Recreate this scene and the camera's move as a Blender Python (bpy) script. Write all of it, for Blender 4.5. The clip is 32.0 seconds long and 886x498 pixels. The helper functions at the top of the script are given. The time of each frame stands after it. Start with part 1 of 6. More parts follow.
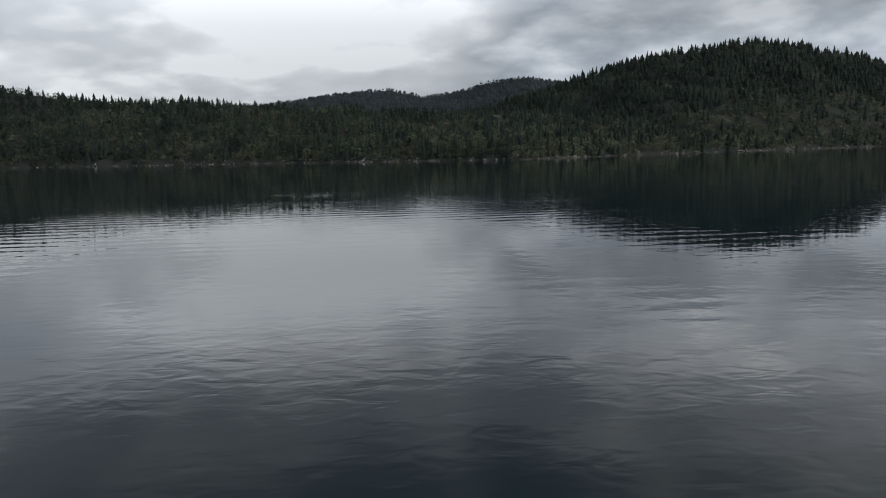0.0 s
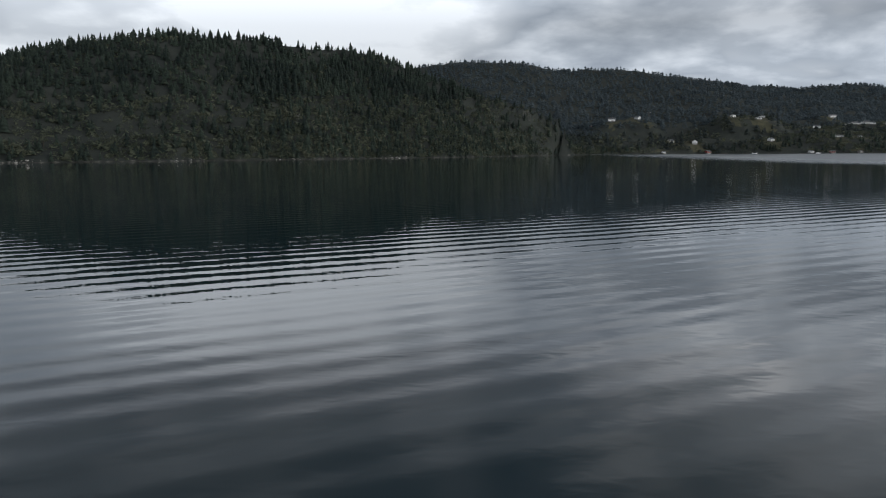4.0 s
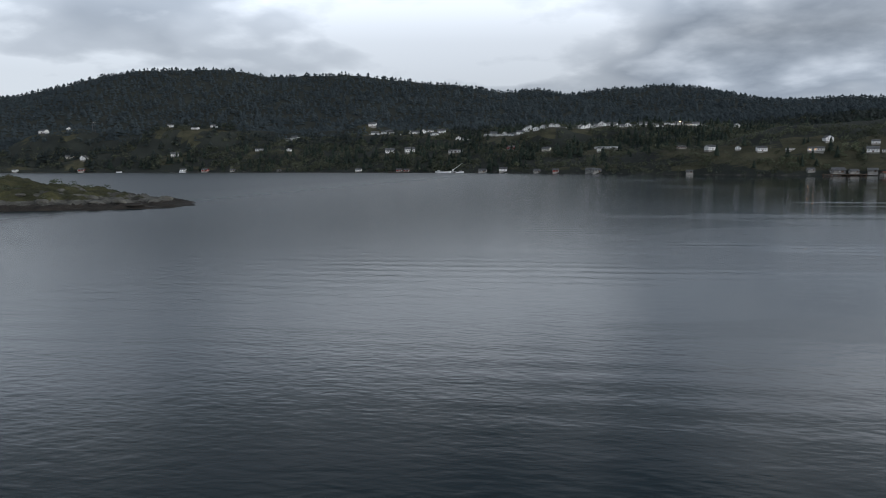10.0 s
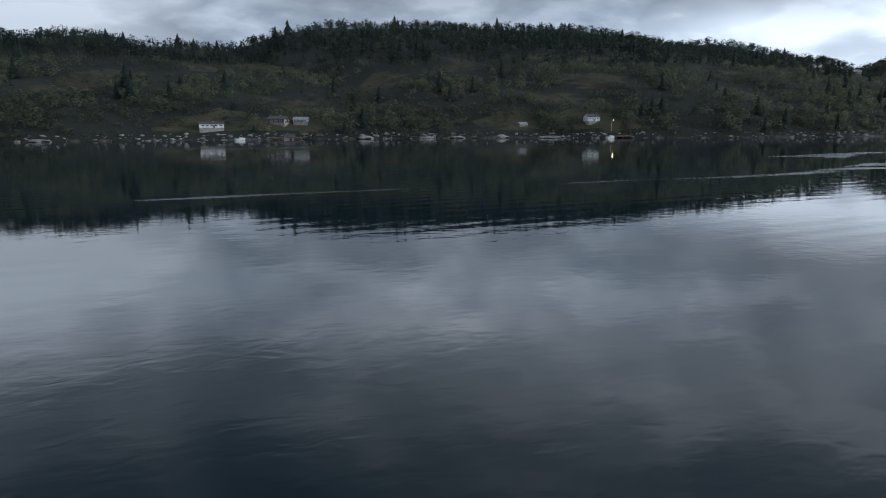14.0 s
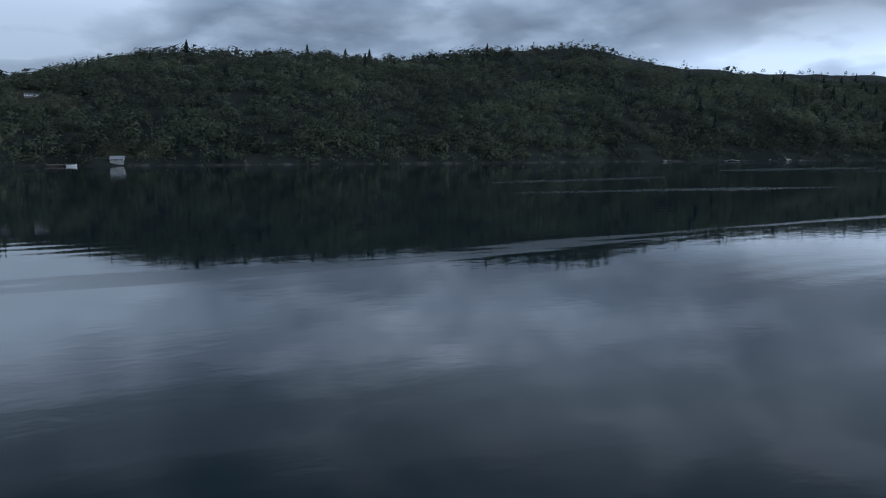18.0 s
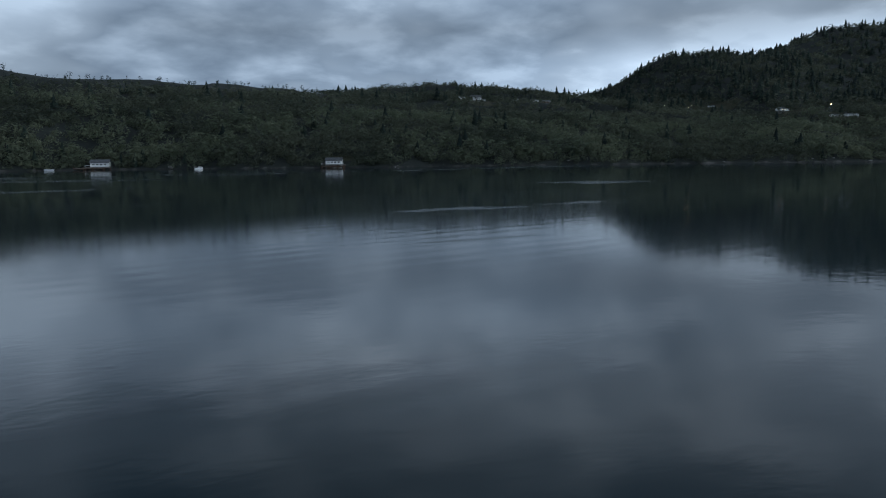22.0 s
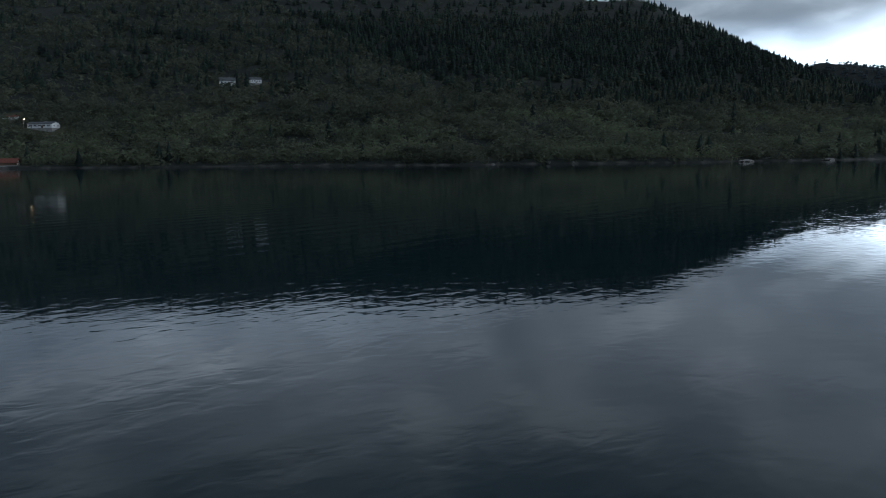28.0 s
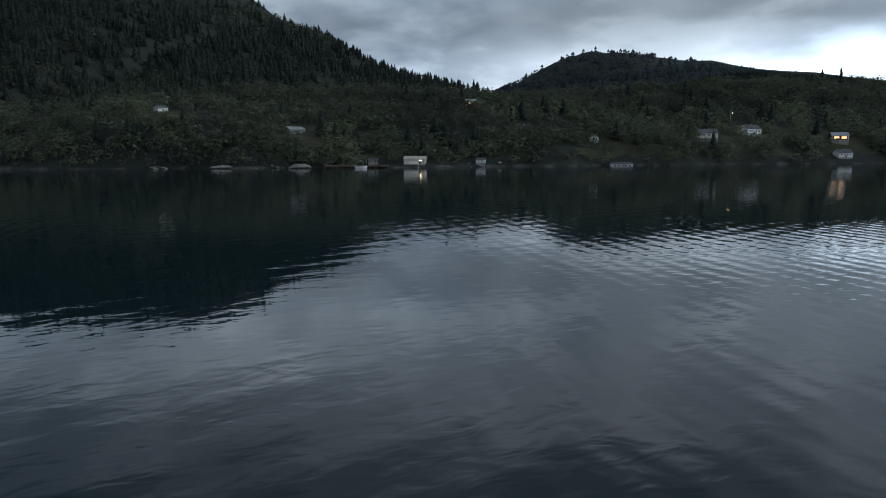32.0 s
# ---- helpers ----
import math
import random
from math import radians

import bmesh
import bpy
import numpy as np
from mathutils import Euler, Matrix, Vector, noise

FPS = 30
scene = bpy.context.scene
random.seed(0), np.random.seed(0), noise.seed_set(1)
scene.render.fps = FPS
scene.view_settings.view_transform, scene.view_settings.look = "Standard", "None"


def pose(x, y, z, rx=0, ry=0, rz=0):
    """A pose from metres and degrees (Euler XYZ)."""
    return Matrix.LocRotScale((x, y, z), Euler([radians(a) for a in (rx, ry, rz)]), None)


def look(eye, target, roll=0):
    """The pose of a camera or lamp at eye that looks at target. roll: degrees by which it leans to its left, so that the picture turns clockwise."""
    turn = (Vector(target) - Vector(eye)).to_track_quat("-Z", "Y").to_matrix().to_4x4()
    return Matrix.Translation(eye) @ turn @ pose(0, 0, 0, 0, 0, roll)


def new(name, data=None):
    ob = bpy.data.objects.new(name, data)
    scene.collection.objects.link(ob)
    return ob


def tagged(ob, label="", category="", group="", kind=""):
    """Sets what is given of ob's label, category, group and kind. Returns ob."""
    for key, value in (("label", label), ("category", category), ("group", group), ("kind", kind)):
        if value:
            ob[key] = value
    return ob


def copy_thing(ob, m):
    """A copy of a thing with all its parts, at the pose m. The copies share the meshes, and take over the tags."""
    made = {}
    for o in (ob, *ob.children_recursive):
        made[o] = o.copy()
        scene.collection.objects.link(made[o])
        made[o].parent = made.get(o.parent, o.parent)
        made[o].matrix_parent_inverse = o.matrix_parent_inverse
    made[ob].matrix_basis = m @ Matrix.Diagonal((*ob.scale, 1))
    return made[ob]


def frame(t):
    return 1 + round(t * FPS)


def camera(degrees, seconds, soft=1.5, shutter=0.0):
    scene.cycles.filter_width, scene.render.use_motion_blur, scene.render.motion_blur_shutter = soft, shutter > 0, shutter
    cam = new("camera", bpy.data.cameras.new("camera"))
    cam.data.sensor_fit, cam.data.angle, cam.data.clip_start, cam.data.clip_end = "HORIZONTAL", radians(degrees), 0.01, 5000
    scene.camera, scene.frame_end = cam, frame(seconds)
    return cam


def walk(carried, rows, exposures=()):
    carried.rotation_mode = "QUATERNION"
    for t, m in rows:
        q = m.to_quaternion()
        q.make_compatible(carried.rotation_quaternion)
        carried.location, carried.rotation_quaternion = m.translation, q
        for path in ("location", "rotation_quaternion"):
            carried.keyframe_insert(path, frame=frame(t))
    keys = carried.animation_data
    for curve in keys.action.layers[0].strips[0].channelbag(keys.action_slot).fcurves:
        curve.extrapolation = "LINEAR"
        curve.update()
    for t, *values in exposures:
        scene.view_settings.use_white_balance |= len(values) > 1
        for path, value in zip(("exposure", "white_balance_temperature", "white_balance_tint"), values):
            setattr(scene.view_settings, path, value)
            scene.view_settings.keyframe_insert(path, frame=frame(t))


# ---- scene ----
# ---------------------------------------------------------------- camera
cam = camera(63.09, 32.0, soft=1.0, shutter=0.03)
PATH = [
    (0.0, 0.00, -0.00, 0.53, -7.97, -1.32),
    (0.5, 12.58, 3.29, -0.22, -8.40, -1.14),
    (1.0, 29.62, 7.30, -0.67, -8.19, -0.89),
    (1.5, 47.45, 11.02, -0.81, -8.09, -0.71),
    (2.0, 66.12, 14.57, -0.48, -8.03, -0.40),
    (2.5, 83.57, 17.76, -0.73, -7.92, -0.63),
    (3.0, 101.65, 21.68, 0.13, -7.56, -0.48),
    (3.5, 119.75, 26.16, 0.85, -7.67, -0.35),
    (4.0, 137.38, 31.11, 0.68, -7.82, -0.23),
    (4.5, 154.65, 36.09, 0.76, -7.64, -0.22),
    (5.0, 172.72, 42.00, 0.58, -7.59, -0.32),
    (5.5, 191.02, 48.22, 0.28, -7.58, -0.46),
    (6.0, 209.33, 54.39, -0.05, -7.60, -0.60),
    (6.5, 227.41, 60.17, -0.30, -7.62, -0.68),
    (7.0, 244.73, 64.62, -0.39, -7.66, -0.61),
    (7.5, 262.09, 68.97, -0.11, -7.56, -0.50),
    (8.0, 279.79, 73.31, 0.88, -7.58, -0.34),
    (8.5, 297.50, 78.22, 4.25, -7.05, -0.38),
    (9.0, 314.68, 84.13, 7.43, -6.66, -0.41),
    (9.5, 331.37, 90.43, 10.22, -6.40, -0.47),
    (10.0, 347.24, 97.49, 11.35, -6.75, -0.28),
    (10.5, 363.21, 104.08, 10.32, -7.21, -1.15),
    (11.0, 379.60, 110.06, 8.77, -7.67, -0.80),
    (11.5, 396.52, 115.81, 7.35, -7.93, -0.67),
    (12.0, 413.92, 121.23, 4.20, -8.51, -0.48),
    (12.5, 431.61, 125.31, -2.35, -9.26, -0.26),
    (13.0, 449.40, 128.90, -9.42, -9.77, -0.12),
    (13.5, 467.47, 130.59, -16.22, -9.91, -0.29),
    (14.0, 485.39, 130.75, -22.26, -10.12, -0.10),
    (14.5, 503.64, 130.92, -24.22, -9.56, -0.29),
    (15.0, 522.91, 129.59, -23.90, -8.97, -0.39),
    (15.5, 542.50, 127.86, -22.54, -8.36, -0.46),
    (16.0, 562.04, 125.90, -21.03, -7.85, -0.50),
    (16.5, 581.15, 123.87, -20.26, -7.55, -0.51),
    (17.0, 598.79, 121.40, -21.02, -7.74, -0.44),
    (17.5, 616.84, 119.05, -22.12, -7.94, -0.37),
    (18.0, 634.64, 116.34, -23.54, -7.94, -0.13),
    (18.5, 652.54, 112.72, -24.91, -8.26, -0.75),
    (19.0, 670.45, 108.45, -26.45, -8.40, -0.60),
    (19.5, 688.05, 104.28, -27.78, -8.39, -0.50),
    (20.0, 705.42, 99.62, -28.57, -8.10, -0.44),
    (20.5, 723.15, 95.14, -28.36, -7.72, -0.33),
    (21.0, 740.64, 91.01, -28.28, -7.56, -0.21),
    (21.5, 758.19, 87.17, -28.64, -7.60, -0.60),
    (22.0, 775.56, 82.74, -29.24, -7.68, -0.49),
    (22.5, 792.77, 77.62, -29.94, -7.65, -0.57),
    (23.0, 809.57, 71.82, -30.84, -7.77, -0.52),
    (23.5, 826.34, 66.32, -32.07, -7.85, -0.46),
    (24.0, 843.10, 60.28, -33.16, -7.85, -0.62),
    (24.5, 859.92, 54.10, -34.16, -7.75, -0.41),
    (25.0, 876.66, 47.58, -34.87, -7.54, -0.28),
    (25.5, 893.61, 41.12, -36.44, -7.66, -0.05),
    (26.0, 910.21, 34.87, -39.55, -7.99, 0.18),
    (26.5, 926.00, 28.86, -42.44, -7.90, 0.46),
    (27.0, 941.77, 21.25, -43.08, -7.91, 0.30),
    (27.5, 957.52, 13.21, -42.75, -7.95, -0.05),
    (28.0, 973.27, 4.94, -42.06, -8.01, -0.42),
    (28.5, 988.99, -3.37, -41.63, -8.06, -0.63),
    (29.0, 1004.64, -12.01, -41.67, -8.10, -0.49),
    (29.5, 1020.78, -20.37, -40.54, -7.87, -0.50),
    (30.0, 1037.02, -29.15, -37.92, -7.36, -0.52),
    (30.5, 1053.57, -37.20, -36.28, -7.40, -0.55),
    (31.0, 1070.38, -44.81, -35.53, -7.54, -0.54),
    (31.5, 1087.42, -51.09, -35.95, -7.89, -0.28),
    (32.0, 1103.29, -57.08, -36.70, -8.03, -0.15),
]


def eye_height(t):
    """Eye height, raised past the islet so that its waterline fits the camera's view."""
    return 1.59 + 0.41 * max(0.0, math.cos(math.pi / 2 * min(1.0, abs(t - 9.25) / 2.0))) ** 2


walk(cam, [(t, pose(x, y, eye_height(t), 0, 0, yaw) @ pose(0, 0, 0, 90 + pitch) @ pose(0, 0, 0, 0, 0, roll)) for t, x, y, yaw, pitch, roll in PATH],
     exposures=[(0, 0.18, 6250, 8), (4, 0.24, 6120, 8), (9, 0.07, 5950, 8), (14, 0.08, 5550, 7), (19, -0.33, 4950, 5), (23, -0.35, 5150, 2), (26, -0.45, 5100, 1), (29, -0.42, 5350, 3), (32, -0.3, 5450, 3)])

# ---------------------------------------------------------------- sky, sun
SUN_ELEVATION, SUN_AZIMUTH = radians(12), radians(-125)   # the last light comes from behind, over the near shore


CLOUD_SHIFT = (2.3, 0.7, 0.0)
# sky brightness gain, tuned by direction to fit the view: degrees above the horizon, and a value every 15 degrees of
# bearing from 45 west to 75 east
SKY_GAIN = [(9, (0.95, 0.95, 0.88, 0.86, 0.85, 0.92, 0.78, 0.95, 1.35)), (13, (1.5, 1.4, 1.2, 1.25, 1.35, 1.4, 1.2, 1.15, 1.25)),
               (20, (0.68, 0.6, 0.62, 0.76, 0.7, 0.9, 1.0, 1.1, 1.15)), (28, (0.4, 0.36, 0.42, 0.54, 0.42, 0.52, 0.7, 0.8, 0.9))]


def make_world():
    world = bpy.data.worlds.new("sky")
    scene.world = world
    world.use_nodes = True
    nt = world.node_tree
    n, l = nt.nodes, nt.links
    n.clear()

    def node(kind, **props):
        made = n.new(kind)
        for key, value in props.items():
            made.inputs[key].default_value = value
        return made

    def maths(op, a, b=None, c=None):
        m = n.new("ShaderNodeMath")
        m.operation = op
        for k, v in enumerate((a, b, c)):
            if v is None:
                continue
            if isinstance(v, (int, float)):
                m.inputs[k].default_value = v
            else:
                l.new(v, m.inputs[k])
        return m.outputs[0]

    def ramp(value, stops, blend="LINEAR"):
        r = n.new("ShaderNodeValToRGB")
        r.color_ramp.interpolation = blend
        el = r.color_ramp.elements
        while len(el) < len(stops):
            el.new(0.5)
        for e, (p, c) in zip(el, stops):
            e.position, e.color = p, (*c, 1)
        l.new(value, r.inputs[0])
        return r.outputs[0]

    def mixed(f, a, b):
        m = n.new("ShaderNodeMix")
        m.data_type = "RGBA"
        for k, v in ((0, f), (6, a), (7, b)):
            if isinstance(v, (int, float)):
                m.inputs[k].default_value = v
            elif isinstance(v, tuple):
                m.inputs[k].default_value = (*v, 1)
            else:
                l.new(v, m.inputs[k])
        return m.outputs[2]

    coord = n.new("ShaderNodeTexCoord")
    part = n.new("ShaderNodeSeparateXYZ")
    l.new(coord.outputs["Generated"], part.inputs[0])
    up = maths("MAXIMUM", part.outputs[2], 0.0)
    lift = maths("ADD", up, 0.27)
    flat = n.new("ShaderNodeCombineXYZ")
    l.new(maths("DIVIDE", part.outputs[0], lift), flat.inputs[0])
    l.new(maths("DIVIDE", part.outputs[1], lift), flat.inputs[1])
    # two layers of cloud: wide banks, and torn edges
    place = n.new("ShaderNodeMapping")
    place.inputs["Location"].default_value = CLOUD_SHIFT
    l.new(flat.outputs[0], place.inputs[0])
    banks = node("ShaderNodeTexNoise", Scale=1.3, Detail=3.0, Roughness=0.5, Distortion=0.15)
    torn = node("ShaderNodeTexNoise", Scale=3.6, Detail=7.0, Roughness=0.5, Distortion=0.1)
    l.new(place.outputs[0], banks.inputs[0])
    l.new(place.outputs[0], torn.inputs[0])
    cover = maths("ADD", maths("MULTIPLY", banks.outputs[0], 0.6), maths("MULTIPLY", torn.outputs[0], 0.4))
    # heavier cloud to the right of the far shore, broken cloud beyond it
    east = maths("MULTIPLY_ADD", part.outputs[0], 0.5, 0.5)
    weight = ramp(east, [(0.0, (0.42, 0.42, 0.42)), (0.5, (0.42, 0.42, 0.42)), (0.57, (0.72, 0.72, 0.72)), (0.81, (0.68, 0.68, 0.68)), (0.87, (0.50, 0.50, 0.50)), (0.94, (0.42, 0.42, 0.42))])
    cover = maths("ADD", cover, maths("MULTIPLY", maths("SUBTRACT", weight, 0.5), 0.6))
    cover = maths("ADD", cover, ramp(up, [(0.12, (0, 0, 0)), (0.19, (0.045, 0.045, 0.045))]))
    mask = ramp(cover, [(0.43, (0, 0, 0)), (0.51, (0.6, 0.6, 0.6)), (0.60, (1, 1, 1))])
    sky = n.new("ShaderNodeTexSky")
    sky.sky_type, sky.sun_disc, sky.sun_elevation, sky.sun_rotation = "NISHITA", False, SUN_ELEVATION, -SUN_AZIMUTH
    sky.air_density, sky.dust_density = 1.0, 2.0
    dim = n.new("ShaderNodeVectorMath")
    dim.operation = "SCALE"
    l.new(sky.outputs[0], dim.inputs[0])
    dim.inputs[3].default_value = 0.06
    thin = mixed(0.85, dim.outputs[0], (0.72, 0.72, 0.735))
    cloud = ramp(torn.outputs[0], [(0.34, (0.20, 0.22, 0.25)), (0.52, (0.30, 0.32, 0.35)), (0.68, (0.45, 0.465, 0.49))])
    colour = mixed(mask, thin, cloud)
    # brighter a little above the hills, dimmer overhead; unseen sky behind raised to light house fronts
    low = ramp(up, [(0.0, (0.56, 0.56, 0.56)), (0.11, (0.56, 0.56, 0.56)), (0.17, (0.66, 0.66, 0.66)), (0.28, (0.60, 0.60, 0.60)), (0.42, (0.42, 0.42, 0.42))])
    high = ramp(up, [(0.14, (0, 0, 0)), (0.28, (1, 1, 1))])
    behind = maths("MAXIMUM", maths("MULTIPLY", part.outputs[1], -1.0), 0.0)
    thinner = ramp(east, [(0.53, (0, 0, 0)), (0.64, (1, 1, 1)), (0.80, (0.9, 0.9, 0.9)), (0.90, (0.4, 0.4, 0.4))])
    gain = maths("MULTIPLY", maths("MULTIPLY", low, 2.0), maths("MULTIPLY_ADD", maths("MULTIPLY", high, thinner), 0.95, 1.0))
    gain = maths("ADD", gain, maths("MULTIPLY", behind, 0.8))
    gain = maths("MULTIPLY", gain, maths("MULTIPLY_ADD", maths("MULTIPLY", ramp(east, [(0.52, (0, 0, 0)), (0.60, (1, 1, 1))]), ramp(up, [(0.11, (1, 1, 1)), (0.16, (0, 0, 0))])), 0.7, 1.0))
    heavy = maths("MULTIPLY", ramp(east, [(0.55, (0, 0, 0)), (0.60, (1, 1, 1)), (0.74, (1, 1, 1)), (0.79, (0, 0, 0))]), ramp(up, [(0.20, (1, 1, 1)), (0.30, (0, 0, 0))]))
    gain = maths("MULTIPLY", gain, maths("MULTIPLY_ADD", heavy, -0.2, 1.0))
    # in the east the cloud ends above a bright strip
    eastern = ramp(east, [(0.77, (0, 0, 0)), (0.86, (1, 1, 1))])
    strip = ramp(maths("MULTIPLY_ADD", banks.outputs[0], 0.08, maths("ADD", up, -0.04)), [(0.10, (1, 1, 1)), (0.165, (0, 0, 0))])
    gain = maths("ADD", gain, maths("MULTIPLY", maths("MULTIPLY", strip, ramp(east, [(0.905, (0, 0, 0)), (0.955, (1, 1, 1))])), maths("MULTIPLY", ramp(torn.outputs[0], [(0.40, (0.35, 0.35, 0.35)), (0.60, (1, 1, 1))]), 3.2)))
    gain = maths("MULTIPLY", gain, maths("MULTIPLY_ADD", eastern, maths("MULTIPLY_ADD", strip, 0.35, -0.35), 1.0))
    # the tuned brightness gain, by bearing and height above the horizon
    bearing = maths("MULTIPLY_ADD", maths("ARCTAN2", part.outputs[0], part.outputs[1]), 1 / radians(120), 0.375)
    rise = maths("ARCSINE", up)
    thick = None
    for k, (height, values) in enumerate(SKY_GAIN):
        strip_light = maths("MULTIPLY", ramp(bearing, [(q / (len(values) - 1), (v / 4,) * 3) for q, v in enumerate(values)], "B_SPLINE"), 4.0)
        if thick is None:
            thick = strip_light
        else:
            below = SKY_GAIN[k - 1][0]
            f = n.new("ShaderNodeMapRange")
            f.interpolation_type = "SMOOTHSTEP"
            f.inputs["From Min"].default_value, f.inputs["From Max"].default_value = radians(below), radians(height)
            l.new(rise, f.inputs[0])
            thick = maths("ADD", maths("MULTIPLY", thick, maths("SUBTRACT", 1.0, f.outputs[0])), maths("MULTIPLY", strip_light, f.outputs[0]))
    gain = maths("MULTIPLY", gain, thick)
    grow = n.new("ShaderNodeVectorMath")
    grow.operation = "SCALE"
    l.new(colour, grow.inputs[0])
    l.new(gain, grow.inputs[3])
    warm = n.new("ShaderNodeMix")
    warm.data_type, warm.blend_type = "RGBA", "MULTIPLY"
    l.new(maths("MULTIPLY", high, thinner), warm.inputs[0])
    l.new(grow.outputs[0], warm.inputs[6])
    warm.inputs[7].default_value = (1.06, 1.0, 0.93, 1)
    colour = warm.outputs[2]
    back = n.new("ShaderNodeBackground")
    back.inputs[1].default_value = 1.0
    out = n.new("ShaderNodeOutputWorld")
    l.new(colour, back.inputs[0])
    l.new(back.outputs[0], out.inputs[0])


make_world()
sun = new("sun", bpy.data.lights.new("sun", "SUN"))
sun.data.energy, sun.data.angle, sun.data.color = 1.0, radians(20), (1.0, 0.93, 0.85)
sun.matrix_world = look((0, 0, 100), (100 * math.sin(SUN_AZIMUTH), -100 * math.cos(SUN_AZIMUTH), 100 - 100 * math.tan(SUN_ELEVATION)))


# ---------------------------------------------------------------- materials
def material(name, colour, dark=None, scale=3.0, rough=0.8, metal=0.0, bump=0.0, bump_scale=None, fine=None, island=0.0, per_object=0.0):
    """A painted, grown or stony surface: two scales of noise between two colours, with relief."""
    m = bpy.data.materials.new(name)
    m.use_nodes = True
    nt = m.node_tree
    n, l = nt.nodes, nt.links
    b = n["Principled BSDF"]
    b.inputs["Roughness"].default_value, b.inputs["Metallic"].default_value = rough, metal
    b.inputs["Specular IOR Level"].default_value = 0.3
    dark = dark or tuple(c * 0.7 for c in colour)
    pos = n.new("ShaderNodeNewGeometry")
    wide = n.new("ShaderNodeTexNoise")
    wide.inputs["Scale"].default_value, wide.inputs["Detail"].default_value = scale, 4
    l.new(pos.outputs["Position"], wide.inputs[0])
    small = n.new("ShaderNodeTexNoise")
    small.inputs["Scale"].default_value, small.inputs["Detail"].default_value = fine or scale * 7, 3
    l.new(pos.outputs["Position"], small.inputs[0])
    f = n.new("ShaderNodeMath")
    f.operation = "MULTIPLY_ADD"
    l.new(small.outputs[0], f.inputs[0])
    f.inputs[1].default_value = 0.6
    g = n.new("ShaderNodeMath")
    g.operation = "MULTIPLY_ADD"
    l.new(wide.outputs[0], g.inputs[0])
    g.inputs[1].default_value, g.inputs[2].default_value = 1.6, -0.6
    l.new(g.outputs[0], f.inputs[2])
    value = f.outputs[0]
    if island or per_object:
        src = pos.outputs["Random Per Island"]
        if per_object:
            src = n.new("ShaderNodeObjectInfo").outputs["Random"]
        k = n.new("ShaderNodeMath")
        k.operation = "MULTIPLY_ADD"
        l.new(src, k.inputs[0])
        k.inputs[1].default_value = island or per_object
        l.new(value, k.inputs[2])
        k2 = n.new("ShaderNodeMath")
        k2.operation = "SUBTRACT"
        l.new(k.outputs[0], k2.inputs[0])
        k2.inputs[1].default_value = 0.5 * (island or per_object)
        value = k2.outputs[0]
    r = n.new("ShaderNodeValToRGB")
    r.color_ramp.elements[0].color, r.color_ramp.elements[1].color = (*dark, 1), (*colour, 1)
    r.color_ramp.elements[0].position, r.color_ramp.elements[1].position = 0.2, 0.85
    l.new(value, r.inputs[0])
    l.new(r.outputs[0], b.inputs["Base Color"])
    if bump:
        bn = n.new("ShaderNodeBump")
        bn.inputs["Strength"].default_value, bn.inputs["Distance"].default_value = bump, 0.1
        tex = small
        if bump_scale:
            tex = n.new("ShaderNodeTexNoise")
            tex.inputs["Scale"].default_value, tex.inputs["Detail"].default_value = bump_scale, 4
            l.new(pos.outputs["Position"], tex.inputs[0])
        l.new(tex.outputs[0], bn.inputs["Height"])
        l.new(bn.outputs[0], b.inputs["Normal"])
    return m


def leaf_material(name, colour, dark, **more):
    """Leaves: they throw light back and let some of it through."""
    m = material(name, colour, dark, rough=0.9, **more)
    n, l = m.node_tree.nodes, m.node_tree.links
    b = n["Principled BSDF"]
    b.inputs["Specular IOR Level"].default_value = 0.15
    glow = n.new("ShaderNodeBsdfTranslucent")
    l.new(b.inputs["Base Color"].links[0].from_socket, glow.inputs["Color"])
    both = n.new("ShaderNodeAddShader")
    l.new(b.outputs[0], both.inputs[0])
    l.new(glow.outputs[0], both.inputs[1])
    l.new(both.outputs[0], n["Material Output"].inputs["Surface"])
    return m


def glowing(name, colour, strength):
    m = bpy.data.materials.new(name)
    m.use_nodes = True
    b = m.node_tree.nodes["Principled BSDF"]
    b.inputs["Base Color"].default_value = (*colour, 1)
    b.inputs["Emission Color"].default_value = (*colour, 1)
    b.inputs["Emission Strength"].default_value = strength
    return m


